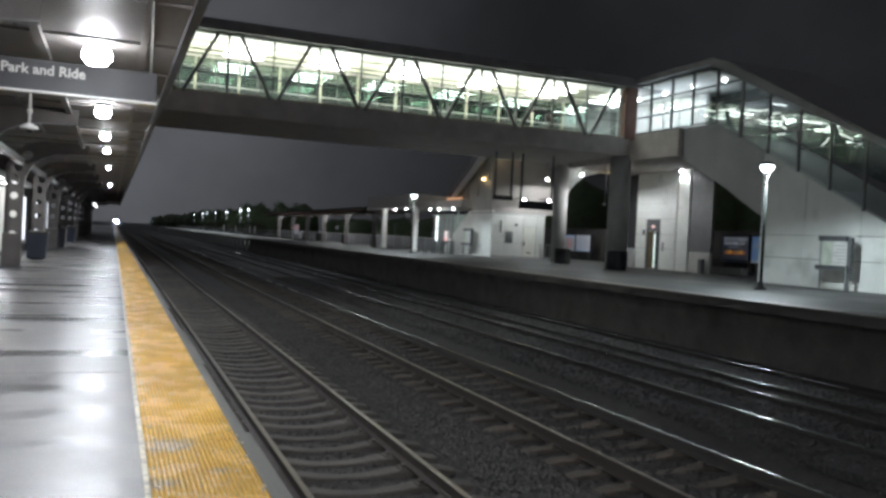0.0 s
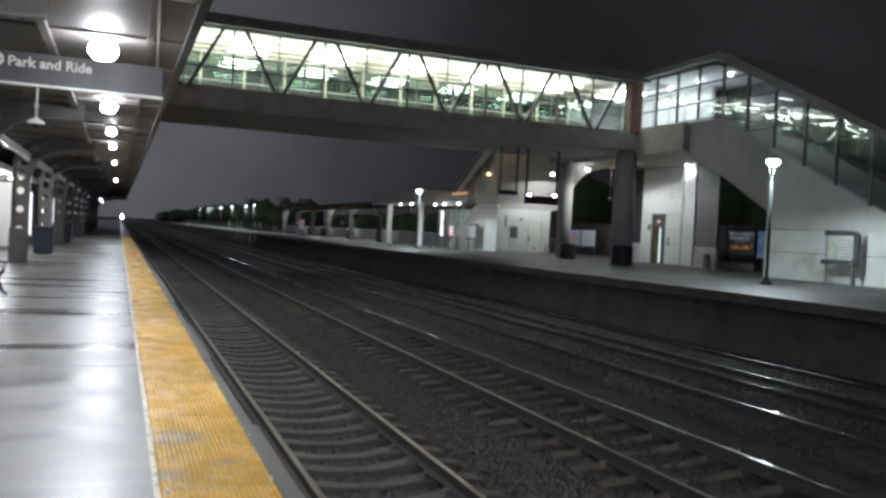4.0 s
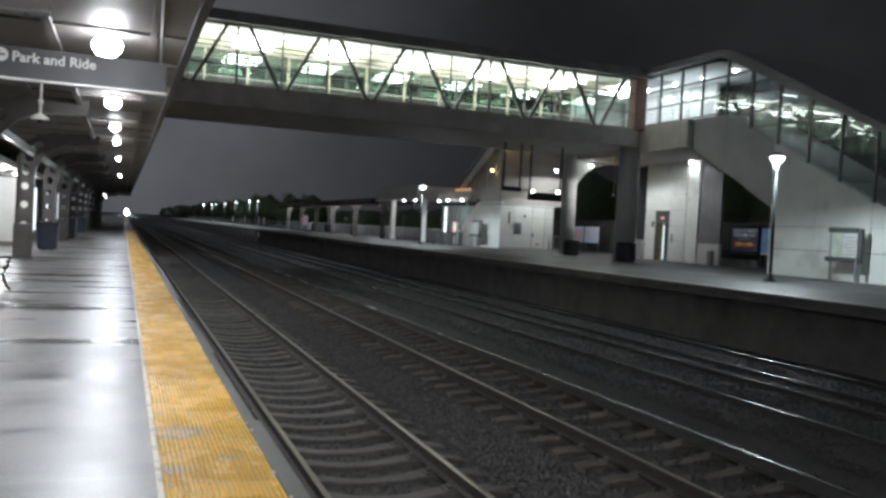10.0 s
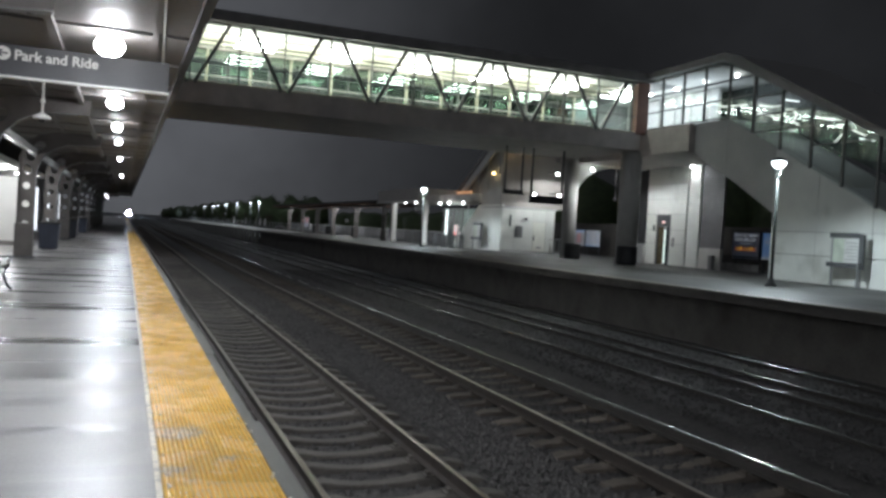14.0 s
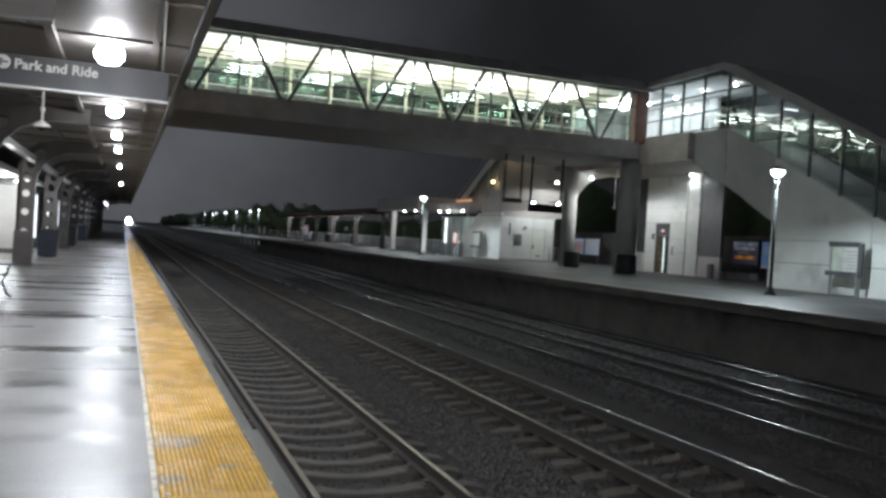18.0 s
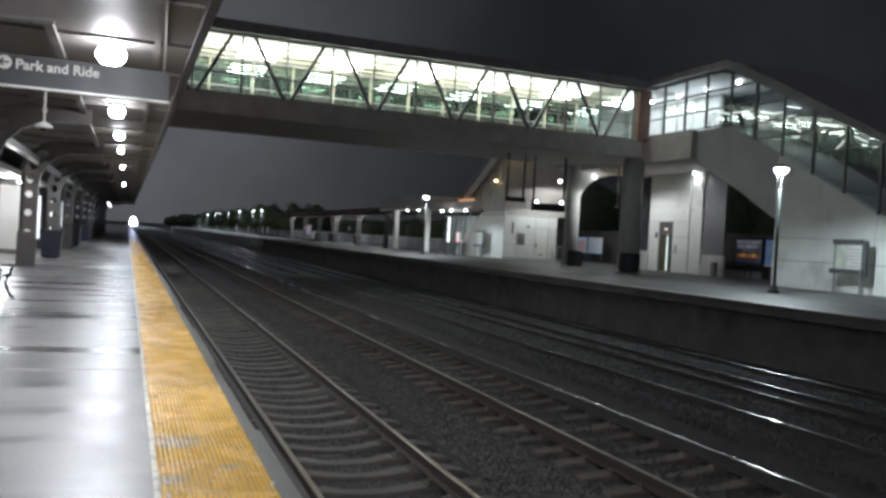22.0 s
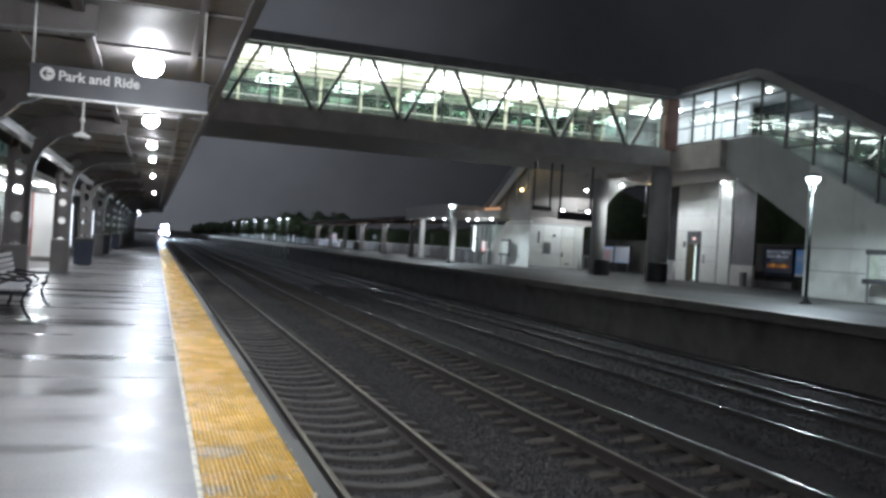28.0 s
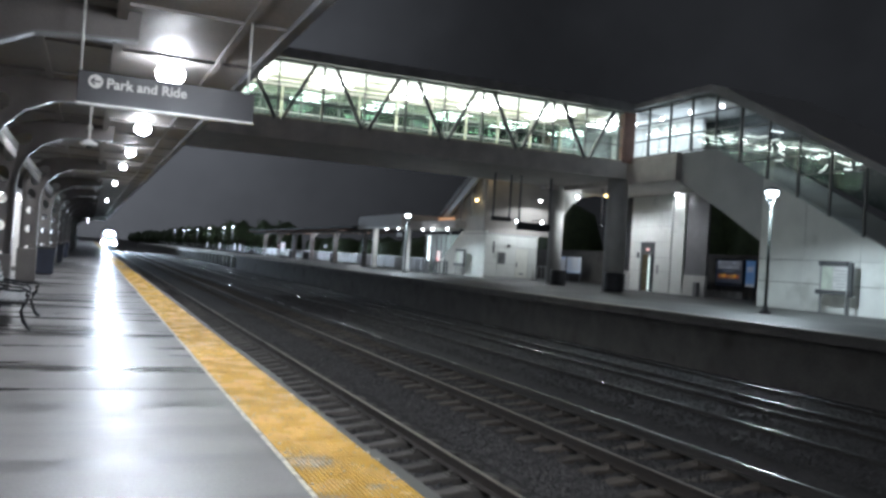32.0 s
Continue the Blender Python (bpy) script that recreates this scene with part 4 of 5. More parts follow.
for x, y in ((26.0, 42.3), (27.4, 42.4)):
    c = thing("hanging_camera", x, y, 4.0, "slim hanging pole with a small camera", "camera")
    part("pole", rod(B(), (0, 0, 0.05), (0, 0, 2.3), 0.035, n=8), GREY_STEEL, c)
    part("head", lathe(B(), [(0.03, -0.1), (0.11, -0.05), (0.12, 0.06), (0.04, 0.1)], 12), GREY_STEEL, c)
    if x > 27:
        part("lens", lathe(B(), [(0.02, 1.92), (0.08, 1.96), (0.09, 2.04), (0.04, 2.1)], 10), DOWN_GLOW, c, "small bright lamp on the pole")
        shaded_lamp(x - 0.25, y, 5.85, 150, (1, 0.985, 0.95), 0.1, 168, 0.15)

# ---------------------------------------------------------------- loose things on the far platform
def platform_bin(x, y, z, w, h, mat, label):
    b = thing("litter_bin", x, y, z, label, "litter bin", "litter bins")
    part("body", bevel(lathe(B(), [(w * 0.46, 0.04), (w * 0.5, 0.10), (w * 0.5, h * 0.86), (w * 0.47, h * 0.9)], 20), 0.004), mat, b)
    part("lid", lathe(B(), [(w * 0.53, h * 0.88), (w * 0.53, h * 0.94), (w * 0.40, h), (w * 0.2, h * 1.0)], 20), BLACK, b)
    part("liner", lathe(B(), [(w * 0.505, h * 0.78), (w * 0.515, h * 0.80), (w * 0.505, h * 0.86)], 20), BLACK, b)
    for k in range(12):
        a = k * math.pi / 6
        part("slat", box(B(), -0.03, 0.03, w * 0.5, w * 0.5 + 0.02, 0.12, h * 0.76, Matrix.Rotation(a, 4, "Z")), mat, b)
    return b


platform_bin(24.45, 38.35, ZR, 1.08, 1.05, BLACK, "dark round litter bin beside a concrete column")
platform_bin(24.9, 45.0, ZR, 0.95, 1.0, BLACK, "dark litter bin with a lid beside a column")


SHEET_WHITE = material("weathered_paper_sheet", (0.56, 0.57, 0.55), 0.35, 0, 0.1, 6, 40, 0.03)
SHEET_GREEN = material("pale_green_sheet", (0.50, 0.56, 0.47), 0.4)


def info_board(x, y, w, h, label):
    b = thing("information_board", x, y, ZR, label, "notice board", "notice boards")
    for yy in (-w / 2 + 0.05, w / 2 - 0.05):
        part("leg", box(B(), -0.04, 0.04, yy - 0.04, yy + 0.04, 0, h), GREY_STEEL, b)
    part("leg", box(B(), -0.2, -0.14, -w / 2 - 0.02, -w / 2 + 0.04, 0, 1.0), GREY_STEEL, b)
    part("header", bevel(box(B(), -0.07, 0.05, -w / 2 + 0.15, w / 2 + 0.06, h - 0.2, h), 0.01), STEEL, b)
    part("ledge", bevel(box(B(), -0.2, 0.05, -w / 2, w / 2 + 0.05, 0.78, 0.96), 0.01), STEEL, b)
    # dark upright strip at one side of the board
    part("dark_side_strip", box(B(), -0.07, 0.06, -w / 2 - 0.1, -w / 2 + 0.1, 0.72, h - 0.05), STEEL, b)
    sheet = part("map_sheet", box(B(), -0.02, 0.0, -w / 2 + 0.12, 0.1, 0.98, h - 0.22), SHEET_WHITE, b, "white timetable sheet")
    part("map_sheet", box(B(), -0.02, 0.0, 0.12, w / 2 - 0.03, 0.98, h - 0.22), SHEET_GREEN, b, "pale green map sheet")
    for k in range(6):
        part("text_bar", box(B(), -0.026, -0.02, -w / 2 + 0.2, 0.02 - 0.1 * (k % 3 == 1), h - 0.4 - 0.13 * k, h - 0.36 - 0.13 * k), GREY_STEEL, sheet)
    return b


info_board(25.25, 24.50, 1.46, 2.12, "steel notice board with a timetable in front of the white wall")
info_board(25.35, 60.95, 1.6, 2.12, "small steel notice board by the stair wall")


def poster(x, y0, y1, z0, z1, label, scheme):
    p = thing("poster_case", x, (y0 + y1) / 2, ZR, label, "poster", "platform posters")
    w, zb, zt = (y1 - y0) / 2, z0 - ZR, z1 - ZR
    part("case", box(B(), 0.0, 0.12, -w - 0.06, w + 0.06, zb - 0.06, zt + 0.06), BLACK, p)
    for s in (-1, 1):
        part("leg", box(B(), 0.02, 0.1, s * w * 0.8 - 0.05, s * w * 0.8 + 0.05, 0, zb - 0.06), STEEL, p)
    for k, (f0, f1, g0, g1, mat) in enumerate(scheme):
        part("printed_field", box(B(), -0.006 - 0.002 * (k % 4), 0.0, -w + 2 * w * f0, -w + 2 * w * f1, zb + (zt - zb) * g0, zb + (zt - zb) * g1), mat, p)
    return p


INK_NAVY = glow("poster_navy", (0.02, 0.03, 0.06), 0.10)
INK_WHITE = glow("poster_white", (0.75, 0.78, 0.82), 0.070)
INK_ORANGE = glow("poster_orange", (0.55, 0.14, 0.02), 0.100)
INK_GOLD = glow("poster_gold", (0.8, 0.45, 0.05), 0.087)
INK_BLUE = glow("poster_blue", (0.05, 0.16, 0.36), 0.17)
INK_SKY = glow("poster_sky", (0.22, 0.36, 0.62), 0.11)
INK_GREY = glow("poster_grey", (0.25, 0.27, 0.30), 0.144)
INK_RED = glow("poster_red", (0.5, 0.06, 0.05), 0.280)
rnd = random.Random(8)
fields = [(0, 1, 0, 1, INK_NAVY), (0.1, 0.9, 0.30, 0.44, INK_ORANGE)]
for r, (g0, g1) in enumerate(((0.84, 0.95), (0.67, 0.79))):
    f = 0.06 + 0.08 * r
    while f < 0.86:
        n = f + rnd.choice((0.07, 0.1, 0.13))
        fields.append((f, n - 0.012, g0, g1, INK_WHITE))
        f = n + (0.03 if rnd.random() < 0.3 else 0)
for k in range(7):
    fields.append((0.14 + k * 0.10, 0.21 + k * 0.10, 0.32 + 0.02 * (k % 2), 0.38 + 0.035 * ((k * 3) % 4), INK_GOLD))
fields.append((0.3, 0.75, 0.56, 0.60, INK_GREY))
poster(33.0, 37.9, 40.1, 0.95, 2.5, "dark backlit poster with white lettering and an orange band", fields)
poster(33.0, 36.9, 37.62, 1.0, 2.5, "blue backlit poster with white lettering", [(0, 1, 0, 1, INK_BLUE), (0.15, 0.85, 0.55, 0.8, INK_SKY), (0.2, 0.8, 0.62, 0.72, INK_WHITE), (0, 1, 0, 0.1, INK_WHITE)])
poster(36.0, 62.3, 64.4, 1.0, 2.32, "bright backlit poster with red and white shapes", [(0, 1, 0, 1, INK_GREY), (0.05, 0.22, 0.25, 0.85, INK_WHITE), (0.25, 0.36, 0.1, 0.7, INK_NAVY), (0.38, 0.5, 0.2, 0.8, INK_RED), (0.4, 0.48, 0.62, 0.78, INK_WHITE), (0.53, 0.66, 0.12, 0.66, INK_NAVY), (0.7, 0.82, 0.3, 0.85, INK_WHITE), (0.84, 0.95, 0.15, 0.6, INK_RED), (0, 1, 0.9, 1, INK_SKY), (0, 1, 0, 0.08, INK_WHITE)])
poster(36.0, 59.8, 62.1, 1.0, 2.36, "grey and blue backlit poster", [(0, 1, 0, 1, INK_GREY), (0.08, 0.25, 0.3, 0.9, INK_SKY), (0.28, 0.36, 0.2, 0.75, INK_NAVY), (0.42, 0.55, 0.3, 0.8, INK_WHITE), (0.6, 0.68, 0.15, 0.65, INK_NAVY), (0.72, 0.9, 0.35, 0.85, INK_SKY), (0, 1, 0, 0.14, INK_BLUE)])
structure("rear_wall", box(B(), 37.5, 37.8, 20, 75, -0.2, 3.0), WALL_DARK, "dark wall behind the far platform", "wall")
structure("rear_paving", box(B(), 33.5, 37.5, 20, 75, -0.1, ZR - 0.004), CONC_R, "concrete paving behind the stairs", "pavement")
for k in range(2):
    b = thing("slatted_bench", 32.3, 38.2 + 2.0 * k, ZR, "dark slatted platform bench below the posters", "bench", "far platform benches")
    for s in (-0.85, -0.28, 0.28, 0.85):
        part("leg", box(B(), -0.22, 0.22, s - 0.04, s + 0.04, 0, 0.42), WHITE_PAINT, b)
    for j in range(4):
        part("seat_slat", box(B(), -0.24 + 0.12 * j, -0.15 + 0.12 * j, -0.95, 0.95, 0.42, 0.46), BLACK, b)
    for j in range(3):
        part("back_slat", box(B(), 0.24, 0.28, -0.95, 0.95, 0.52 + 0.13 * j, 0.61 + 0.13 * j), BLACK, b)
for y in (59.0, 58.0, 57.2, 44.8):
    pp = thing("bollard", 30.0, y, ZR, "short pale steel bollard on the paving", "bollard", "bollards")
    part("post", rod(B(), (0, 0, 0), (0, 0, 1.05), 0.09, n=10), COLUMN, pp)
    part("cap", lathe(B(), [(0.1, 1.05), (0.1, 1.09), (0.03, 1.13)], 10), COLUMN, pp)

# ---------------------------------------------------------------- far platform canopy
XC = 22.5
can2 = tagged(new("far_canopy"), "pale fascia platform canopy over the far platform", "canopy", kind="structure")
part("link_roof", box(B(), 22.6, 23.4, 56.0, 65.9, 3.82, 4.4), FASCIA, can2)
part("roof", box(B(), 22.0, 27.5, 66.0, 78.0, 4.0, 5.05), material("pale_canopy_fascia", (0.42, 0.40, 0.37), 0.6, 0, 0.12, 1), can2)
part("soffit_trim", box(B(), 21.93, 22.1, 65.95, 78.1, 3.86, 3.99), WHITE_PAINT, can2)
part("lower_roof", box(B(), 21.6, 26.5, 78.1, 136, 3.9, 4.15), DARK_ROOF, can2)
part("lower_beam", box(B(), 22.3, 22.6, 78.1, 136, 3.55, 3.75), POLE_PAINT, can2)
RIB_RUST = material("rusty_roof_rib", (0.16, 0.10, 0.075), 0.7, 0, 0.35, 3, 40, 0.2)
for k in range(20):
    part("roof_rib", box(B(), 21.0, 26.4, 80 + 2.85 * k, 80.12 + 2.85 * k, 3.75, 3.9), RIB_RUST, can2)
for y in (71.0, 68.0, 62.2, 60.2, 57.3):
    part("downlight", lathe(B(), [(0.03, -0.07), (0.075, -0.04), (0.075, 0.03), (0.05, 0.05)], 12, (XC, y, 3.86 if y > 66 else 3.72)), DOWN_GLOW, can2)
lamp(22.6, 71.4, 3.5, 60, size=0.2)
lamp(22.5, 60.5, 3.4, 40, size=0.12)
# four unseen lamps added to brighten the deck and columns under the canopy
for y in (84.0, 97.0, 110.0, 125.0):
    lamp(24.0, y, 3.2, 230, size=0.25)
for y in (74.1, 65.6):
    c = thing("white_column", XC, y, ZR, "square white canopy column", "column", "white canopy columns")
    part("shaft", bevel(box(B(), -0.21, 0.21, -0.21, 0.21, 0, 3.74), 0.02), WHITE_PAINT, c)
    part("plinth", box(B(), -0.26, 0.26, -0.26, 0.26, 0, 0.18), COLUMN, c)


def web_cells(bm, inner, outer, holes, y0, y1):
    """A web of cells between two edge lines, with round holes through some."""
    def at(c, u, v):
        a, b, d, e = c
        return a.lerp(b, u).lerp(d.lerp(e, u), v)
    for i in range(len(inner) - 1):
        c = [Vector((p[0], 0, p[1])) for p in (inner[i], outer[i], inner[i + 1], outer[i + 1])]
        rim = []
        n = 16
        for k in range(n):
            a = 2 * math.pi * k / n
            ca, sa = math.cos(a), math.sin(a)
            m = max(abs(ca), abs(sa))
            rim.append(((0.5 + 0.5 * ca / m, 0.5 + 0.5 * sa / m), (0.5 + 0.23 * ca, 0.5 + 0.23 * sa)))
        su = (c[0] - c[1]).length
        sv = (c[0] - c[2]).length
        lines = []
        for y in (y0, y1):
            lines.append([(bm.verts.new(at(c, *o) + Vector((0, y, 0))),
                           bm.verts.new(at(c, 0.5 + (h[0] - 0.5), 0.5 + (h[1] - 0.5) * su / max(sv, 0.01)) + Vector((0, y, 0))) if holes[i] else None) for o, h in rim])
        for side, sign in ((lines[0], 1), (lines[1], -1)):
            if holes[i]:
                for k in range(n):
                    a, b = side[k], side[(k + 1) % n]
                    f = [a[0], b[0], b[1], a[1]]
                    bm.faces.new(f if sign > 0 else f[::-1])
            else:
                f = [s[0] for s in side]
                bm.faces.new(f if sign > 0 else f[::-1])
        if holes[i]:
            for k in range(n):
                bm.faces.new((lines[0][k][1], lines[0][(k + 1) % n][1], lines[1][(k + 1) % n][1], lines[1][k][1]))
    bmesh.ops.remove_doubles(bm, verts=bm.verts, dist=0.0005)
    return bm


def flange(bm, line, w, t=0.022):
    """A plate strip that follows the line, w wide across it."""
    rings = []
    for i, p in enumerate(line):
        q0, q1 = Vector(line[max(0, i - 1)]), Vector(line[min(len(line) - 1, i + 1)])
        d = (q1 - q0).normalized()
        n = Vector((d.y, -d.x)) * t
        rings.append([bm.verts.new((p[0] + k * n.x, y, p[1] + k * n.y)) for k, y in ((0, -w / 2), (0, w / 2), (1, w / 2), (1, -w / 2))])
    for r, q in zip(rings, rings[1:]):
        for k in range(4):
            bm.faces.new((r[k], r[(k + 1) % 4], q[(k + 1) % 4], q[k]))
    bm.faces.new(rings[0][::-1])
    bm.faces.new(rings[-1])
    bmesh.ops.recalc_face_normals(bm, faces=bm.faces)
    return bm


FLANGE = material("worn_grey_flange", (0.15, 0.15, 0.15), 0.3, 0.0, 0.25, 3, 50, 0.1)
COL_IN = [(0.19, 0), (0.19, 0.66), (0.19, 1.24), (0.19, 1.80), (0.19, 2.28), (0.23, 2.58), (0.36, 2.88), (0.60, 3.12), (0.95, 3.28), (1.25, 3.31), (1.6, 3.32), (1.86, 3.34)]
COL_OUT = [(-0.24, 0), (-0.24, 0.66), (-0.24, 1.24), (-0.24, 1.80), (-0.24, 2.28), (-0.24, 2.85), (-0.10, 3.25), (0.25, 3.50), (0.7, 3.61), (1.2, 3.61), (1.58, 3.61), (1.88, 3.61)]
HOLES = [0, 1, 1, 1, 1, 1, 1, 0, 0, 0, 0]
WEB = mesh("web", web_cells(B(), COL_IN, COL_OUT, HOLES, -0.02, 0.02), COLUMN_PAINT)
INNER = mesh("inner_flange", flange(B(), COL_IN, 0.17), FLANGE)
OUTER = mesh("outer_flange", flange(B(), COL_OUT[:8], 0.17), COLUMN_PAINT)


def canopy_frame(x, y, z, flip=1, squash=1.0, label="dark steel canopy column with round holes and a curved knee", group="canopy columns"):
    c = thing("canopy_column", x, y, z, label, "column", group)
    part("web", WEB, None, c)
    part("inner_flange", INNER, None, c, "pale grey edge flange")
    part("outer_flange", OUTER, None, c)
    part("base_plate", bevel(box(B(), -0.34, 0.29, -0.18, 0.18, 0, 0.05), 0.008), STEEL, c)
    part("base_casing", bevel(box(B(), -0.27, 0.22, -0.12, 0.12, 0.05, 0.98), 0.02), COLUMN_PAINT, c)
    c.scale = (flip, 1, squash)
    return c


for y in (77.5, 87.9, 98.2, 107.5, 117.0, 127.0):
    canopy_frame(XC + 0.1, y, ZR, 1, 1.06, "grey steel canopy column with round holes on the far platform", "far canopy columns")
# fence behind the far platform
fence = thing("fence", 25.5, 60, ZR, "low grey metal fence behind the far platform", "fence")
for k in range(26):
    part("fence_post", box(B(), -0.04, 0.04, 3.0 * k - 0.04 + 8, 3.0 * k + 0.04 + 8, 0, 1.25), GREY_STEEL, fence)
for k in range(25):
    part("fence_panel", box(B(), -0.012, 0.012, 3.0 * k + 8.06, 3.0 * k + 10.94, 0.12, 1.15), SCREEN_GREY, fence)
part("fence_rail", box(B(), -0.03, 0.03, 8, 83, 1.16, 1.21), FRAME, fence)
for k in range(9):
    r = thing("barrier_post", 22.6 + 0.15 * (k % 2), 57.2 + 0.95 * k, ZR, "short dark barrier post by the stair foot", "barrier", "stair barriers")
    part("post", box(B(), -0.04, 0.04, -0.04, 0.04, 0, 1.05), STEEL, r)
    part("rail", box(B(), -0.025, 0.025, 0.0, 0.95, 0.98, 1.04), STEEL, r)
poster(24.0, 119.5, 124.9, 1.0, 2.35, "pale lit poster on the far platform", [(0, 1, 0, 1, INK_WHITE), (0.08, 0.92, 0.5, 0.9, INK_RED), (0.25, 0.75, 0.6, 0.82, INK_WHITE), (0.1, 0.6, 0.2, 0.42, INK_SKY), (0.5, 0.9, 0.06, 0.3, INK_GREY)])
for y in (92.0, 105.0, 113.0):
    platform_bin(23.6, y, ZR, 0.8, 1.1, BLACK, "dark litter bin on the far platform by the fence")
for x, y, z in ((22.5, 67.6, 3.3), (22.5, 91.7, 2.05)):
    s = thing("small_sign", x, y, z - 0.15, "small white hanging sign", "sign", "small signs")
    part("panel", box(B(), -0.03, 0.03, -0.6, 0.6, 0, 0.32), WHITE_PAINT, s)
    part("bar_text", box(B(), -0.036, -0.03, -0.45, 0.4, 0.12, 0.2), STEEL, s)
    part("hanger", rod(B(), (0, 0, 0.32), (0, 0, 1.9), 0.015, n=6), STEEL, s)

# far lamps, each on its pole
for k, (y, x) in enumerate(((168, 24), (180, 24), (203, 24), (226, 24), (248, 24), (261, 24), (288, 24))):
    l = thing("pole_lamp", x, y, -0.2, "distant lamp post with a bright head", "street lamp", "distant lamps")
    part("pole", rod(B(), (0, 0, 0), (0, 0, 5.2), 0.09, 0.06, n=8), STEEL, l)
    part("head", lathe(B(), [(0.05, 5.2), (0.10, 5.32), (0.11, 5.37), (0.05, 5.42)], 12), POLE_GLOW, l)
    if k != 4:
        lamp(x - 0.6, y, 5.1, 560, (0.93, 1.0, 0.97), 0.3)
for y, z in ((152.7, 1.6), (136.0, 1.6), (170.0, 1.6), (131.0, 1.55)):
    s = thing("white_notice", 19.5, y, ZR, "small white notice on a post", "sign", "distant notices")
    part("plate", box(B(), -0.03, 0.03, -0.5, 0.5, 0.5, z), WHITE_PAINT, s)
    part("post", box(B(), -0.03, 0.03, -0.04, 0.04, 0, 0.5), STEEL, s)
rail = thing("deck_railing", 21.2, 110, ZR - 0.02, "grey railing along the outer platform deck", "railing")
for k in range(70):
    part("post", box(B(), -0.03, 0.03, 3 * k - 0.03, 3 * k + 0.03, 0, 1.1), GREY_STEEL, rail)
for z in (0.55, 1.07):
    part("rail", box(B(), -0.025, 0.025, 0, 207, z - 0.025, z + 0.025), GREY_STEEL, rail)


# trees behind the lamps
def tree_meshes(seed):
    rnd = random.Random(seed)
    bm = B()
    rod(bm, (0, 0, 0), (0.1, 0.1, 3.4), 0.22, 0.14, 8)
    tips = []
    for k in range(9):
        a, h = rnd.uniform(0, 6.28), rnd.uniform(2.2, 3.6)
        tip = Vector((2.2 * math.cos(a) * rnd.uniform(0.5, 1), 2.2 * math.sin(a) * rnd.uniform(0.5, 1), rnd.uniform(4.2, 7.4)))
        rod(bm, (0.08, 0.08, h), tip, 0.09, 0.03, 6)
        tips.append(tip)
    trunk = mesh("trunk", bm, BARK)
    verts, faces = [], []
    for tip in tips * 3:
        c = tip + Vector([rnd.gauss(0, 0.8) for _ in range(3)])
        for _ in range(110):
            p = c + Vector([rnd.gauss(0, 0.55), rnd.gauss(0, 0.55), rnd.gauss(0, 0.45)])
            u = Vector([rnd.gauss(0, 1) for _ in range(3)]).normalized() * rnd.uniform(0.10, 0.2)
            v = Vector([rnd.gauss(0, 1) for _ in range(3)]).cross(u).normalized() * rnd.uniform(0.05, 0.11)
            k = len(verts)
            verts += [p - u, p + v, p + u, p - v]
            faces.append((k, k + 1, k + 2, k + 3))
    data = bpy.data.meshes.new("crown")
    data.from_pydata(verts, [], faces)
    data.materials.append(LEAF)
    return trunk, data


TREES = [tree_meshes(k) for k in (21, 22, 23)]
rnd = random.Random(5)
for k in range(26):
    y = 172 + 5.6 * k + rnd.uniform(-2, 2)
    t = thing("tree", 28.5 + rnd.uniform(0, 5), y, -0.3, "leafy tree lit by the distant lamps", "tree", "trees behind the far platform")
    trunk, crown = TREES[k % 3]
    part("trunk", trunk, None, t)
    part("crown", crown, None, t)
    t.rotation_euler = (0, 0, rnd.uniform(0, 6.28))
    sc = rnd.uniform(0.6, 0.95)
    t.scale = (sc, sc, sc)
woods_and_backdrop = B()
for k in range(60):
    y = 200 + 12 * k
    a = rnd.uniform(-3, 3)
    lathe(woods_and_backdrop, [(0.4, 0), (3 + rnd.random(), 1.5 + rnd.random()), (3.8, 4), (2.4 + rnd.random(), 6.5), (0.5, 8 + rnd.random())], 9, (36 + a + rnd.uniform(0, 6), y, -0.5))
# dark masses added to blacken the background under the bridge and canopy
for k in range(36):
    f = 1.0 if k < 9 else 0.55
    lathe(woods_and_backdrop, [(0.4, 0), (3 + rnd.random(), 1.5 * f), (3.8, 4 * f), (2.8 + rnd.random(), 7.5 * f), (0.8, (8.2 + rnd.random()) * f)], 9, (47 + rnd.uniform(0, 7), 52 + 4.0 * k, -0.5))
for v in woods_and_backdrop.verts:
    v.co += noise.noise_vector(v.co * 0.9) * 1.2
tagged(part("woods_and_backdrop", woods_and_backdrop, LEAF), "dark woods beyond the platform end, with an added dark backdrop", "woods", kind="stuff")

# ---------------------------------------------------------------- near canopy
canopy = tagged(new("platform_canopy"), "dark panelled platform canopy roof on steel frames", "canopy", kind="structure")
part("roof_deck", box(B(), -4.2, -0.28, -14, 118, 3.62, 3.75), CANOPY_ROOF, canopy)
part("edge_fascia", box(B(), -0.36, -0.26, -14, 118, 3.55, 3.78), CANOPY_STEEL, canopy)
part("long_beam", box(B(), -3.56, -3.40, -14, 118, 2.94, 3.10), GALVANISED, canopy, "pale grey longitudinal beam")
part("rear_roof", box(B(), -9.5, -4.2, -14, 118, 3.62, 3.75), CANOPY_ROOF, canopy)
for k in range(60):
    y = -10 + 2.07 * k
    part("roof_rib", box(B(), -4.1, -0.37, y - 0.04, y + 0.04, 3.59, 3.618), CANOPY_ROOF, canopy)
for x in (-2.7, -1.9, -0.75):
    part("purlin", box(B(), x - 0.04, x + 0.04, -14, 118, 3.585, 3.619), CANOPY_ROOF, canopy)
part("cable_tray", box(B(), -1.95, -1.85, -14, 118, 3.52, 3.58), CANOPY_ROOF, canopy)
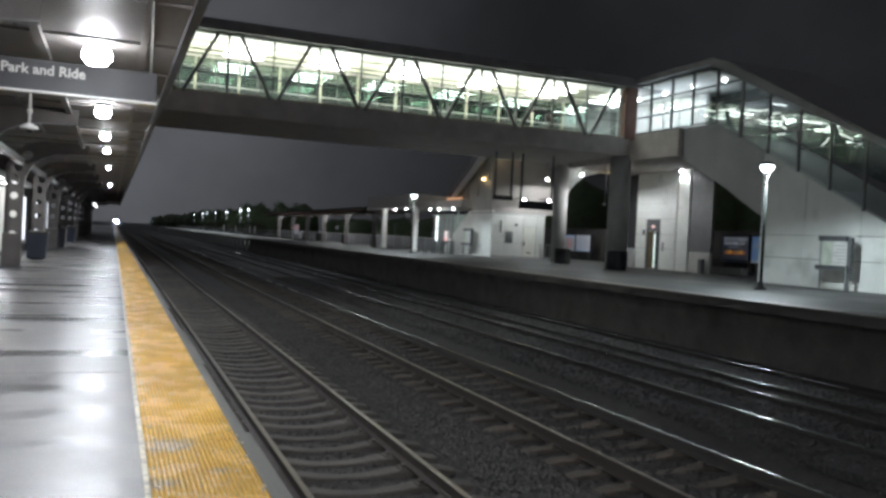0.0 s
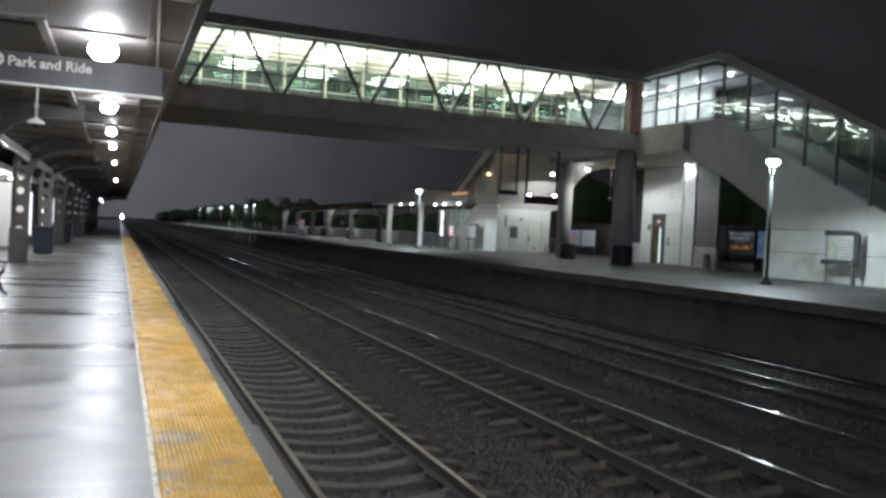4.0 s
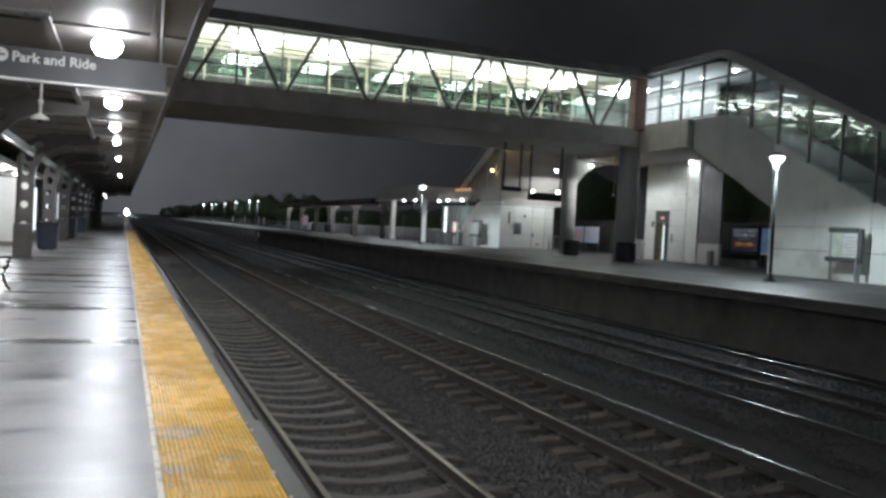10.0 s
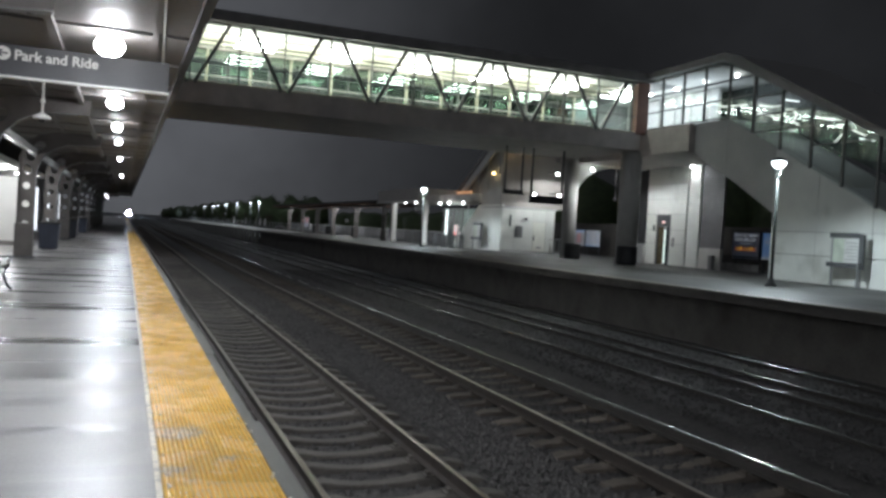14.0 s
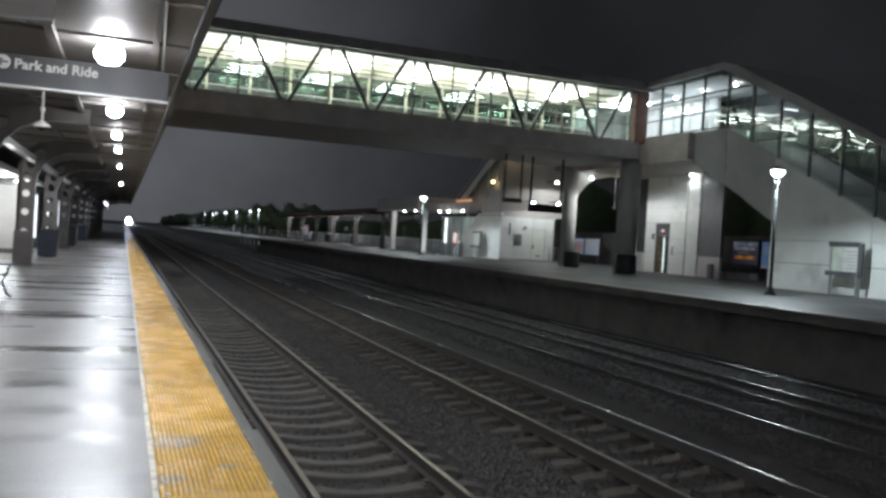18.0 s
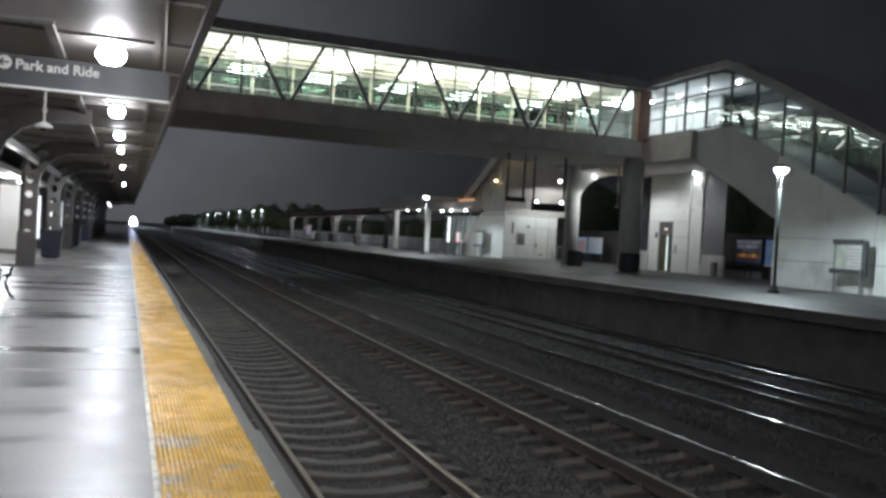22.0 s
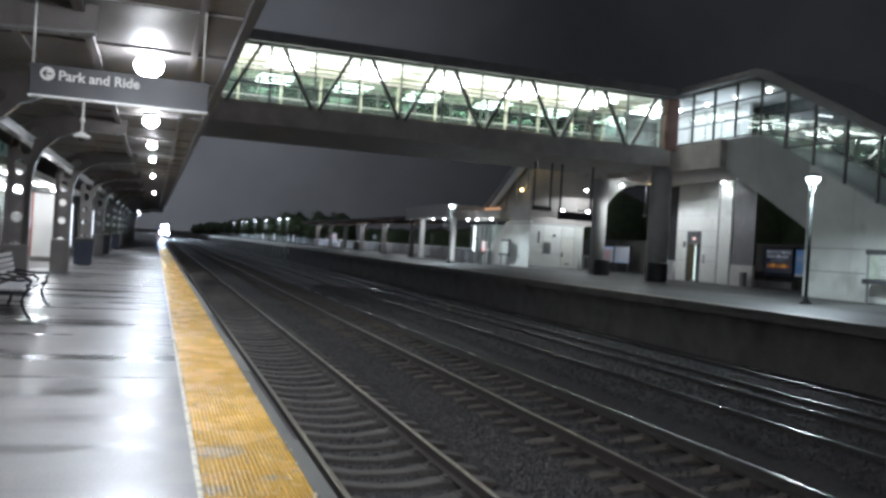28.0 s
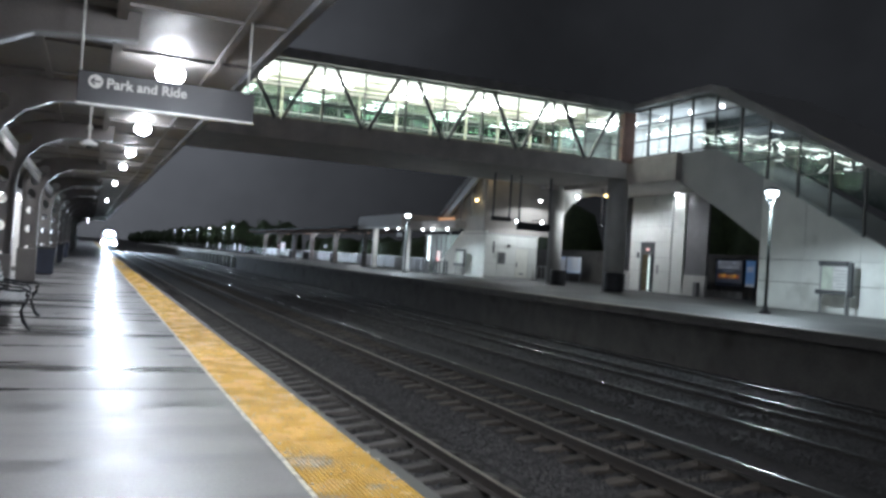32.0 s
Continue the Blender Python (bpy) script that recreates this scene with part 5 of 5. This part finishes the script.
for y in (1.5, 8.9, 13.2, 18.0, 26.2, 34.5, 42.6, 50.8, 59, 67.2, 75.4, 83.6, 91.8, 100, 108.2):
    canopy_frame(-3.6, y, 0)
for k, y in enumerate((-6.0, 0.6, 6.6, 10.95, 16.7, 21.6, 26.3, 34.8, 51.0)):
    l = thing("canopy_lamp", -1.27, y, 3.62, "bright white canopy lamp under the roof", "lamp", "canopy lamps")
    part("body", lathe(B(), [(0.12, -0.06), (0.15, -0.04), (0.15, 0)], 16), GREY_STEEL, l)
    f = 1.0 if y < 8 else 0.85 if y < 12 else 0.7 if y < 18 else 0.55 if y < 24 else 0.42 if y < 30 else 0.3
    part("diffuser", lathe(B(), [(0.03 * f, -0.10 - 0.23 * f), (0.13 * f, -0.10 - 0.20 * f), (0.19 * f, -0.10 - 0.13 * f), (0.20 * f, -0.10 - 0.05 * f), (0.17 * f, -0.10 + 0.01 * f), (0.11 * f, -0.055)], 18), BULB, l)
    shaded_lamp(-1.27, y, 3.22, 170 if y < 30 else 320, (0.965, 0.985, 1.0), 0.18, 168, 0.5)
e = thing("end_sign", -1.75, 96, 3.25, "pale hanging sign across the canopy", "sign")
part("panel", box(B(), -1.25, 1.25, -0.05, 0.05, 0, 0.32), WHITE_PAINT, e)
for s in (-1.0, 1.0):
    part("hanger", rod(B(), (s, 0, 0.32), (s, 0, 0.37), 0.02, n=6), STEEL, e)

# slim tube lamp under the canopy, askew
tl = thing("hanging_tube_lamp", -2.2, 62.0, 2.47, "slim white tube lamp hanging below the canopy", "lamp")
part("tube", bar(B(), (0, -4.5, 0.05), (0, 4.5, -0.03), 0.09), glow("hanging_tube_glow", (1, 0.95, 1), 2.2), tl)
part("housing", bar(B(), (0, -4.55, 0.12), (0, 4.55, 0.04), 0.12, 0.05), WHITE_PAINT, tl)
for s in (-4.0, 4.0):
    part("hanger", rod(B(), (0, s, 0.1), (0, s, 1.15), 0.02, n=6), STEEL, tl)

# hanging sign
sg = thing("platform_sign", -1.455, 8.48, 2.6, "dark hanging direction sign lettered Park and Ride", "sign")
part("panel", bevel(box(B(), -0.785, 0.785, -0.05, 0.05, 0.012, 0.30), 0.006), SIGN_FACE, sg)
part("bottom_rail", box(B(), -0.79, 0.79, -0.06, 0.06, 0, 0.014), FRAME, sg)
for s in (-0.765, 0.725):
    part("hanger", rod(B(), (s, 0, 0.30), (s, 0, 1.02), 0.012, n=8), FRAME, sg)
cu = bpy.data.curves.new("letters", "FONT")
cu.body, cu.size, cu.extrude, cu.offset = "Park and Ride", 0.125, 0.002, 0.0025
tmp = new("letters", cu)
letters = bpy.data.meshes.new_from_object(tmp.evaluated_get(bpy.context.evaluated_depsgraph_get()))
bpy.data.objects.remove(tmp)
whole = B()
whole.from_mesh(letters)
bpy.data.meshes.remove(letters)
left, glyphs = set(whole.verts), []
while left:
    island, edge = set(), [left.pop()]
    while edge:
        v = edge.pop()
        island.add(v)
        for e in v.link_edges:
            o = e.other_vert(v)
            if o in left:
                left.remove(o)
                edge.append(o)
    lo, hi = min(v.co.x for v in island), max(v.co.x for v in island)
    for g in glyphs:
        if lo < g[1] - 0.004 and hi > g[0] + 0.004:
            g[0], g[1], g[2] = min(lo, g[0]), max(hi, g[1]), g[2] | island
            break
    else:
        glyphs.append([lo, hi, island])
for lo, hi, island in sorted(glyphs, key=lambda g: g[0]):
    one, seen = B(), {}
    for v in island:
        seen[v] = one.verts.new(v.co)
    for f in whole.faces:
        if f.verts[0] in island:
            one.faces.new([seen[v] for v in f.verts])
    letter = part("letter", one, SIGN_WHITE, sg)
    letter.matrix_local = pose(-0.545, -0.054, 0.165, 90)
whole.free()
bm = lathe(B(), [(0.062, 0), (0.062, 0.004)], 24)
disc = part("arrow_disc", bm, SIGN_WHITE, sg)
disc.matrix_local = pose(-0.635, -0.0505, 0.212, 90)
bm = box(B(), -0.038, 0.04, -0.008, 0.008, 0.004, 0.0065)
for s in (-1, 1):
    bar(bm, (-0.04, 0, 0.0052), (-0.006, s * 0.032, 0.0052), 0.016, 0.0026, (0, 0, 1))
arrow = part("arrow", bm, SIGN_FACE, disc)

# hanging dome beside it
d = thing("hanging_dome", -2.14, 12.88, 2.68, "white hanging dome camera on a slim pole", "camera")
part("pole", rod(B(), (0, 0, 0.06), (0, 0, 0.94), 0.018, n=10), WHITE_PAINT, d)
part("joint", lathe(B(), [(0.03, 0.22), (0.035, 0.25), (0.03, 0.28)], 10), WHITE_PAINT, d)
part("dish", lathe(B(), [(0.05, -0.005), (0.115, 0.0), (0.12, 0.03), (0.05, 0.07), (0.02, 0.09)], 20), WHITE_PAINT, d)
part("lens", lathe(B(), [(0.005, -0.05), (0.035, -0.035), (0.045, 0.0)], 14), BLACK, d)


def cast_bench(x, y):
    b = thing("cast_iron_bench", x, y, 0, "black cast iron bench with wooden slats", "bench", "near platform benches")
    for yy in (-1.15, -0.38, 0.38, 1.15):
        name = "end_frame" if abs(yy) > 1 else "middle_frame"
        if abs(yy) < 1:
            part(name, bar(B(), (-0.22, yy, 0.38), (0.24, yy, 0.40), 0.05, 0.05), CAST_IRON, b)
            part("armrest", sweep(B(), [(-0.26, yy, 0.60), (-0.12, yy, 0.60), (0.04, yy, 0.57), (0.18, yy, 0.565), (0.24, yy, 0.52), (0.22, yy, 0.42)], 0.02), CAST_IRON, b)
            continue
        part("front_leg", sweep(B(), [(0.36, yy, 0.015), (0.31, yy, 0.03), (0.25, yy, 0.13), (0.21, yy, 0.26), (0.24, yy, 0.36), (0.29, yy, 0.44), (0.27, yy, 0.52)], 0.027), CAST_IRON, b)
        part("rear_leg", sweep(B(), [(-0.30, yy, 0.0), (-0.26, yy, 0.14), (-0.20, yy, 0.34), (-0.25, yy, 0.62), (-0.33, yy, 0.90)], 0.024), CAST_IRON, b)
        part(name, bar(B(), (-0.22, yy, 0.38), (0.24, yy, 0.40), 0.05, 0.05), CAST_IRON, b)
        part("armrest", sweep(B(), [(-0.26, yy, 0.60), (-0.12, yy, 0.60), (0.04, yy, 0.57), (0.18, yy, 0.565), (0.27, yy, 0.58), (0.32, yy, 0.55), (0.31, yy, 0.50), (0.26, yy, 0.50)], 0.022), CAST_IRON, b)
    for k in range(6):
        part("seat_slat", bevel(box(B(), -0.20 + 0.075 * k, -0.14 + 0.075 * k, -1.25, 1.25, 0.415, 0.445), 0.005), SLAT, b)
    for k in range(5):
        q = k / 4
        part("back_slat", bevel(box(B(), -0.235 - 0.09 * q, -0.21 - 0.09 * q, -1.25, 1.25, 0.50 + 0.085 * k, 0.565 + 0.085 * k), 0.005), SLAT, b)
    return b


SLAT = material("weathered_grey_slats", (0.27, 0.265, 0.26), 0.35, 0, 0.3, 3, 40, 0.1)
cast_bench(-3.10, 14.85)


def square_bin(x, y, label):
    b = thing("litter_bin", x, y, 0, label, "litter bin", "near platform bins")
    part("body", bevel(prism(B(), [(-0.29, 0.03), (0.29, 0.03), (0.34, 0.88), (-0.34, 0.88)], "y", -0.29, 0.29), 0.015), BIN_BLUE, b)
    part("rim", bevel(box(B(), -0.36, 0.36, -0.31, 0.31, 0.88, 0.96), 0.01), BLACK, b)
    part("foot", box(B(), -0.2, 0.2, -0.2, 0.2, 0, 0.03), BLACK, b)
    return b


square_bin(-3.42, 32.0, "dark blue plastic litter bin on the platform")
square_bin(-3.5, 45.5, "dark blue litter bin beside a canopy column")
square_bin(-3.5, 57.0, "dark blue litter bin beside a canopy column")
for x, y in ((-3.2, 27.0), (-3.25, 35.6)):
    n = thing("newspaper_box", x - 0.55, y + 0.3, 0, "small grey newspaper box by a canopy column", "newspaper box", "newspaper boxes")
    part("cabinet", bevel(box(B(), -0.2, 0.2, -0.2, 0.2, 0.25, 0.95), 0.02), GREY_STEEL, n)
    part("window", box(B(), -0.15, 0.15, -0.206, -0.2, 0.55, 0.88), BLACK, n)
    part("pedestal", box(B(), -0.12, 0.12, -0.12, 0.12, 0, 0.25), STEEL, n)

# waiting building behind the columns
wb = tagged(new("waiting_building"), "white waiting building with lit porch on the near platform", "station building", kind="structure")
part("main_wall", box(B(), -9.4, -5.6, 22.0, 60.0, 0, 3.45), WALL_DARK, wb)
part("lit_panel", bevel(box(B(), -5.36, -4.1, 34.0, 34.25, 0.16, 2.5), 0.01), WHITE_PAINT, wb, "bright white wall panel")
part("red_edge", box(B(), -5.42, -5.365, 33.98, 34.2, 0.1, 2.5), material("red_edge_paint", (0.42, 0.10, 0.07), 0.5), wb)
part("kerb", box(B(), -5.5, -4.05, 33.9, 34.4, 0, 0.16), CONCRETE, wb)
part("porch_soffit", box(B(), -6.6, -4.35, 21.5, 41.0, 2.72, 2.9), WHITE_PAINT, wb)
part("teal_fascia", box(B(), -4.95, -4.85, 19.0, 26.9, 2.9, 3.42), material("teal_glass_fascia", (0.10, 0.34, 0.30), 0.3), wb, "teal fascia panel")
part("glazed_front", box(B(), -5.2, -5.1, 22.0, 29.5, 0.3, 2.6), material("dim_reflecting_window", (0.06, 0.055, 0.045), 0.12), wb)
for y in (22.0, 24.5, 27.0, 29.5):
    part("window_post", box(B(), -5.2, -5.06, y - 0.05, y + 0.05, 0, 2.72), FRAME, wb)
for y in (23.0, 25.0, 27.5, 30.2, 31.6, 36.0):
    part("porch_lamp", lathe(B(), [(0.05, -0.05), (0.13, -0.03), (0.13, 0.0)], 12, (-4.9, y, 2.72)), DOWN_GLOW, wb)
for y, w in ((25.0, 40), (31.9, 95), (38.0, 45)):
    lamp(-4.8, y, 2.55, w, size=0.1)
for y, h in ((40.0, 2.4), (46.0, 2.3), (54.0, 2.4), (66.0, 2.4)):
    p = thing("lit_poster_case", -4.7, y, 0, "white lit poster case behind the canopy columns", "poster", "near platform posters")
    part("case", box(B(), -0.1, 0.1, -0.7, 0.7, 0.35, h), STEEL, p)
    part("lit_face", box(B(), 0.1, 0.112, -0.6, 0.6, 0.45, h - 0.1), glow("poster_case_glow", (0.95, 0.97, 1.0), 1.0), p)
    for s in (-0.5, 0.5):
        part("leg", box(B(), -0.05, 0.05, s - 0.04, s + 0.04, 0, 0.35), STEEL, p)
for y in (-14.2, ):
    structure("end_wall_near", box(B(), -9.5, -0.4, y, y + 0.2, 0, 3.62), WALL_DARK, "plain wall behind the platform", "wall")
structure("rear_wall_near", box(B(), -9.7, -9.5, -14, 118, 0, 3.62), WALL_DARK, "plain dark rear wall of the near platform", "wall")

# pole lamps on the far platform
for x, y, w in ((20.4, 23.15, 790), (20.2, 59.7, 700)):
    l = thing("pole_lamp", x, y, ZR, "dark steel lamp post with a bright shaded head", "street lamp", "far platform lamps")
    part("pole", rod(B(), (0, 0, 0), (0, 0, 3.72), 0.056), POLE_PAINT, l)
    for k in range(3):
        a = 0.5 + k * 2.0944
        part("yoke", rod(B(), (0, 0, 3.70), (0.2 * math.cos(a), 0.2 * math.sin(a), 4.22), 0.012, n=6), POLE_PAINT, l)
    part("base", lathe(B(), [(0.2, 0), (0.2, 0.05), (0.11, 0.12), (0.08, 0.3)], 14), STEEL, l)
    # ring added to keep the lamp's light off the pole
    part("shading_collar", lathe(B(), [(0.05, 3.70), (0.064, 3.72), (0.064, 3.76), (0.03, 3.79)], 14), POLE_PAINT, l)
    part("head", lathe(B(), [(0.10, 4.16), (0.22, 4.28), (0.24, 4.38), (0.1, 4.42)], 16), POLE_GLOW, l)
    part("shade", lathe(B(), [(0.25, 4.41), (0.24, 4.46), (0.05, 4.55)], 16), STEEL, l)
    shaded_lamp(x, y, ZR + 4.13, w, size=0.04)


# ---------------------------------------------------------------- train, and how it moves
def build_train():
    t = thing("train", 1.64, 900, RAIL_Z, "approaching electric locomotive with blazing white headlights", "train")
    paint = material("silver_blue_train_paint", (0.38, 0.41, 0.46), 0.35, 0.3, 0.15, 1.0, 30, 0.05)
    outline = [(-1.48, 0.95), (1.48, 0.95), (1.5, 3.0), (1.32, 3.6), (0.9, 3.95), (-0.9, 3.95), (-1.32, 3.6), (-1.5, 3.0)]
    part("body", prism(B(), outline, "y", 0.9, 20), paint, t)
    bm = B()
    back, front = [bm.verts.new((x, 0.898, z)) for x, z in outline], [bm.verts.new((x * 0.93, 0.45 * max(0, (z - 2.0)) / 2, 0.95 + (z - 0.95) * 0.95)) for x, z in outline]
    for k in range(8):
        bm.faces.new((back[k], back[(k + 1) % 8], front[(k + 1) % 8], front[k]))
    bm.faces.new(front)
    bmesh.ops.recalc_face_normals(bm, faces=bm.faces)
    part("nose", bm, paint, t)
    for x in (-0.62, 0.62):
        part("windscreen", prism(B(), [(x - 0.5, 2.35), (x + 0.5, 2.35), (x + 0.46, 3.05), (x - 0.46, 3.05)], "y", 0.04, 0.3), BLACK, t)
    part("pilot", prism(B(), [(-1.35, 0.25), (1.35, 0.25), (1.42, 0.95), (-1.42, 0.95)], "y", 0.1, 0.7), STEEL, t)
    part("coupler", box(B(), -0.18, 0.18, -0.35, 0.1, 0.7, 1.0), STEEL, t)
    for x, z, r in ((-0.36, 3.3, 0.30), (0.36, 3.3, 0.30), (-0.98, 1.5, 0.24), (0.98, 1.5, 0.24)):
        h = part("headlight", rod(B(), (x, -0.02, z), (x, 0.3, z), r + 0.05, n=16), STEEL, t)
        part("lens", rod(B(), (x, -0.05, z), (x, -0.021, z), r, n=16), HEAD_GLOW, h, "dazzling white headlight lens")
    for k in range(4):
        for x in (-0.745, 0.745):
            part("wheel", rod(B(), (x - 0.06, 2.6 + (k // 2) * 11.5 + (k % 2) * 2.6, 0.5), (x + 0.06, 2.6 + (k // 2) * 11.5 + (k % 2) * 2.6, 0.5), 0.5, n=24), STEEL, t)
    for k in range(2):
        part("bogie_frame", box(B(), -1.1, 1.1, 1.6 + 11.5 * k, 6.2 + 11.5 * k, 0.45, 0.9), STEEL, t)
    part("roof_gear", box(B(), -0.7, 0.7, 4, 16, 3.95, 4.2), STEEL, t)
    return t


TRAIN = build_train()


def motions():
    walk(TRAIN, [(t, pose(1.64, y, RAIL_Z)) for t, y in ((0, 930), (6, 800), (13, 640), (19, 490), (23, 385), (28, 262), (30, 218), (32, 178))])


motions()
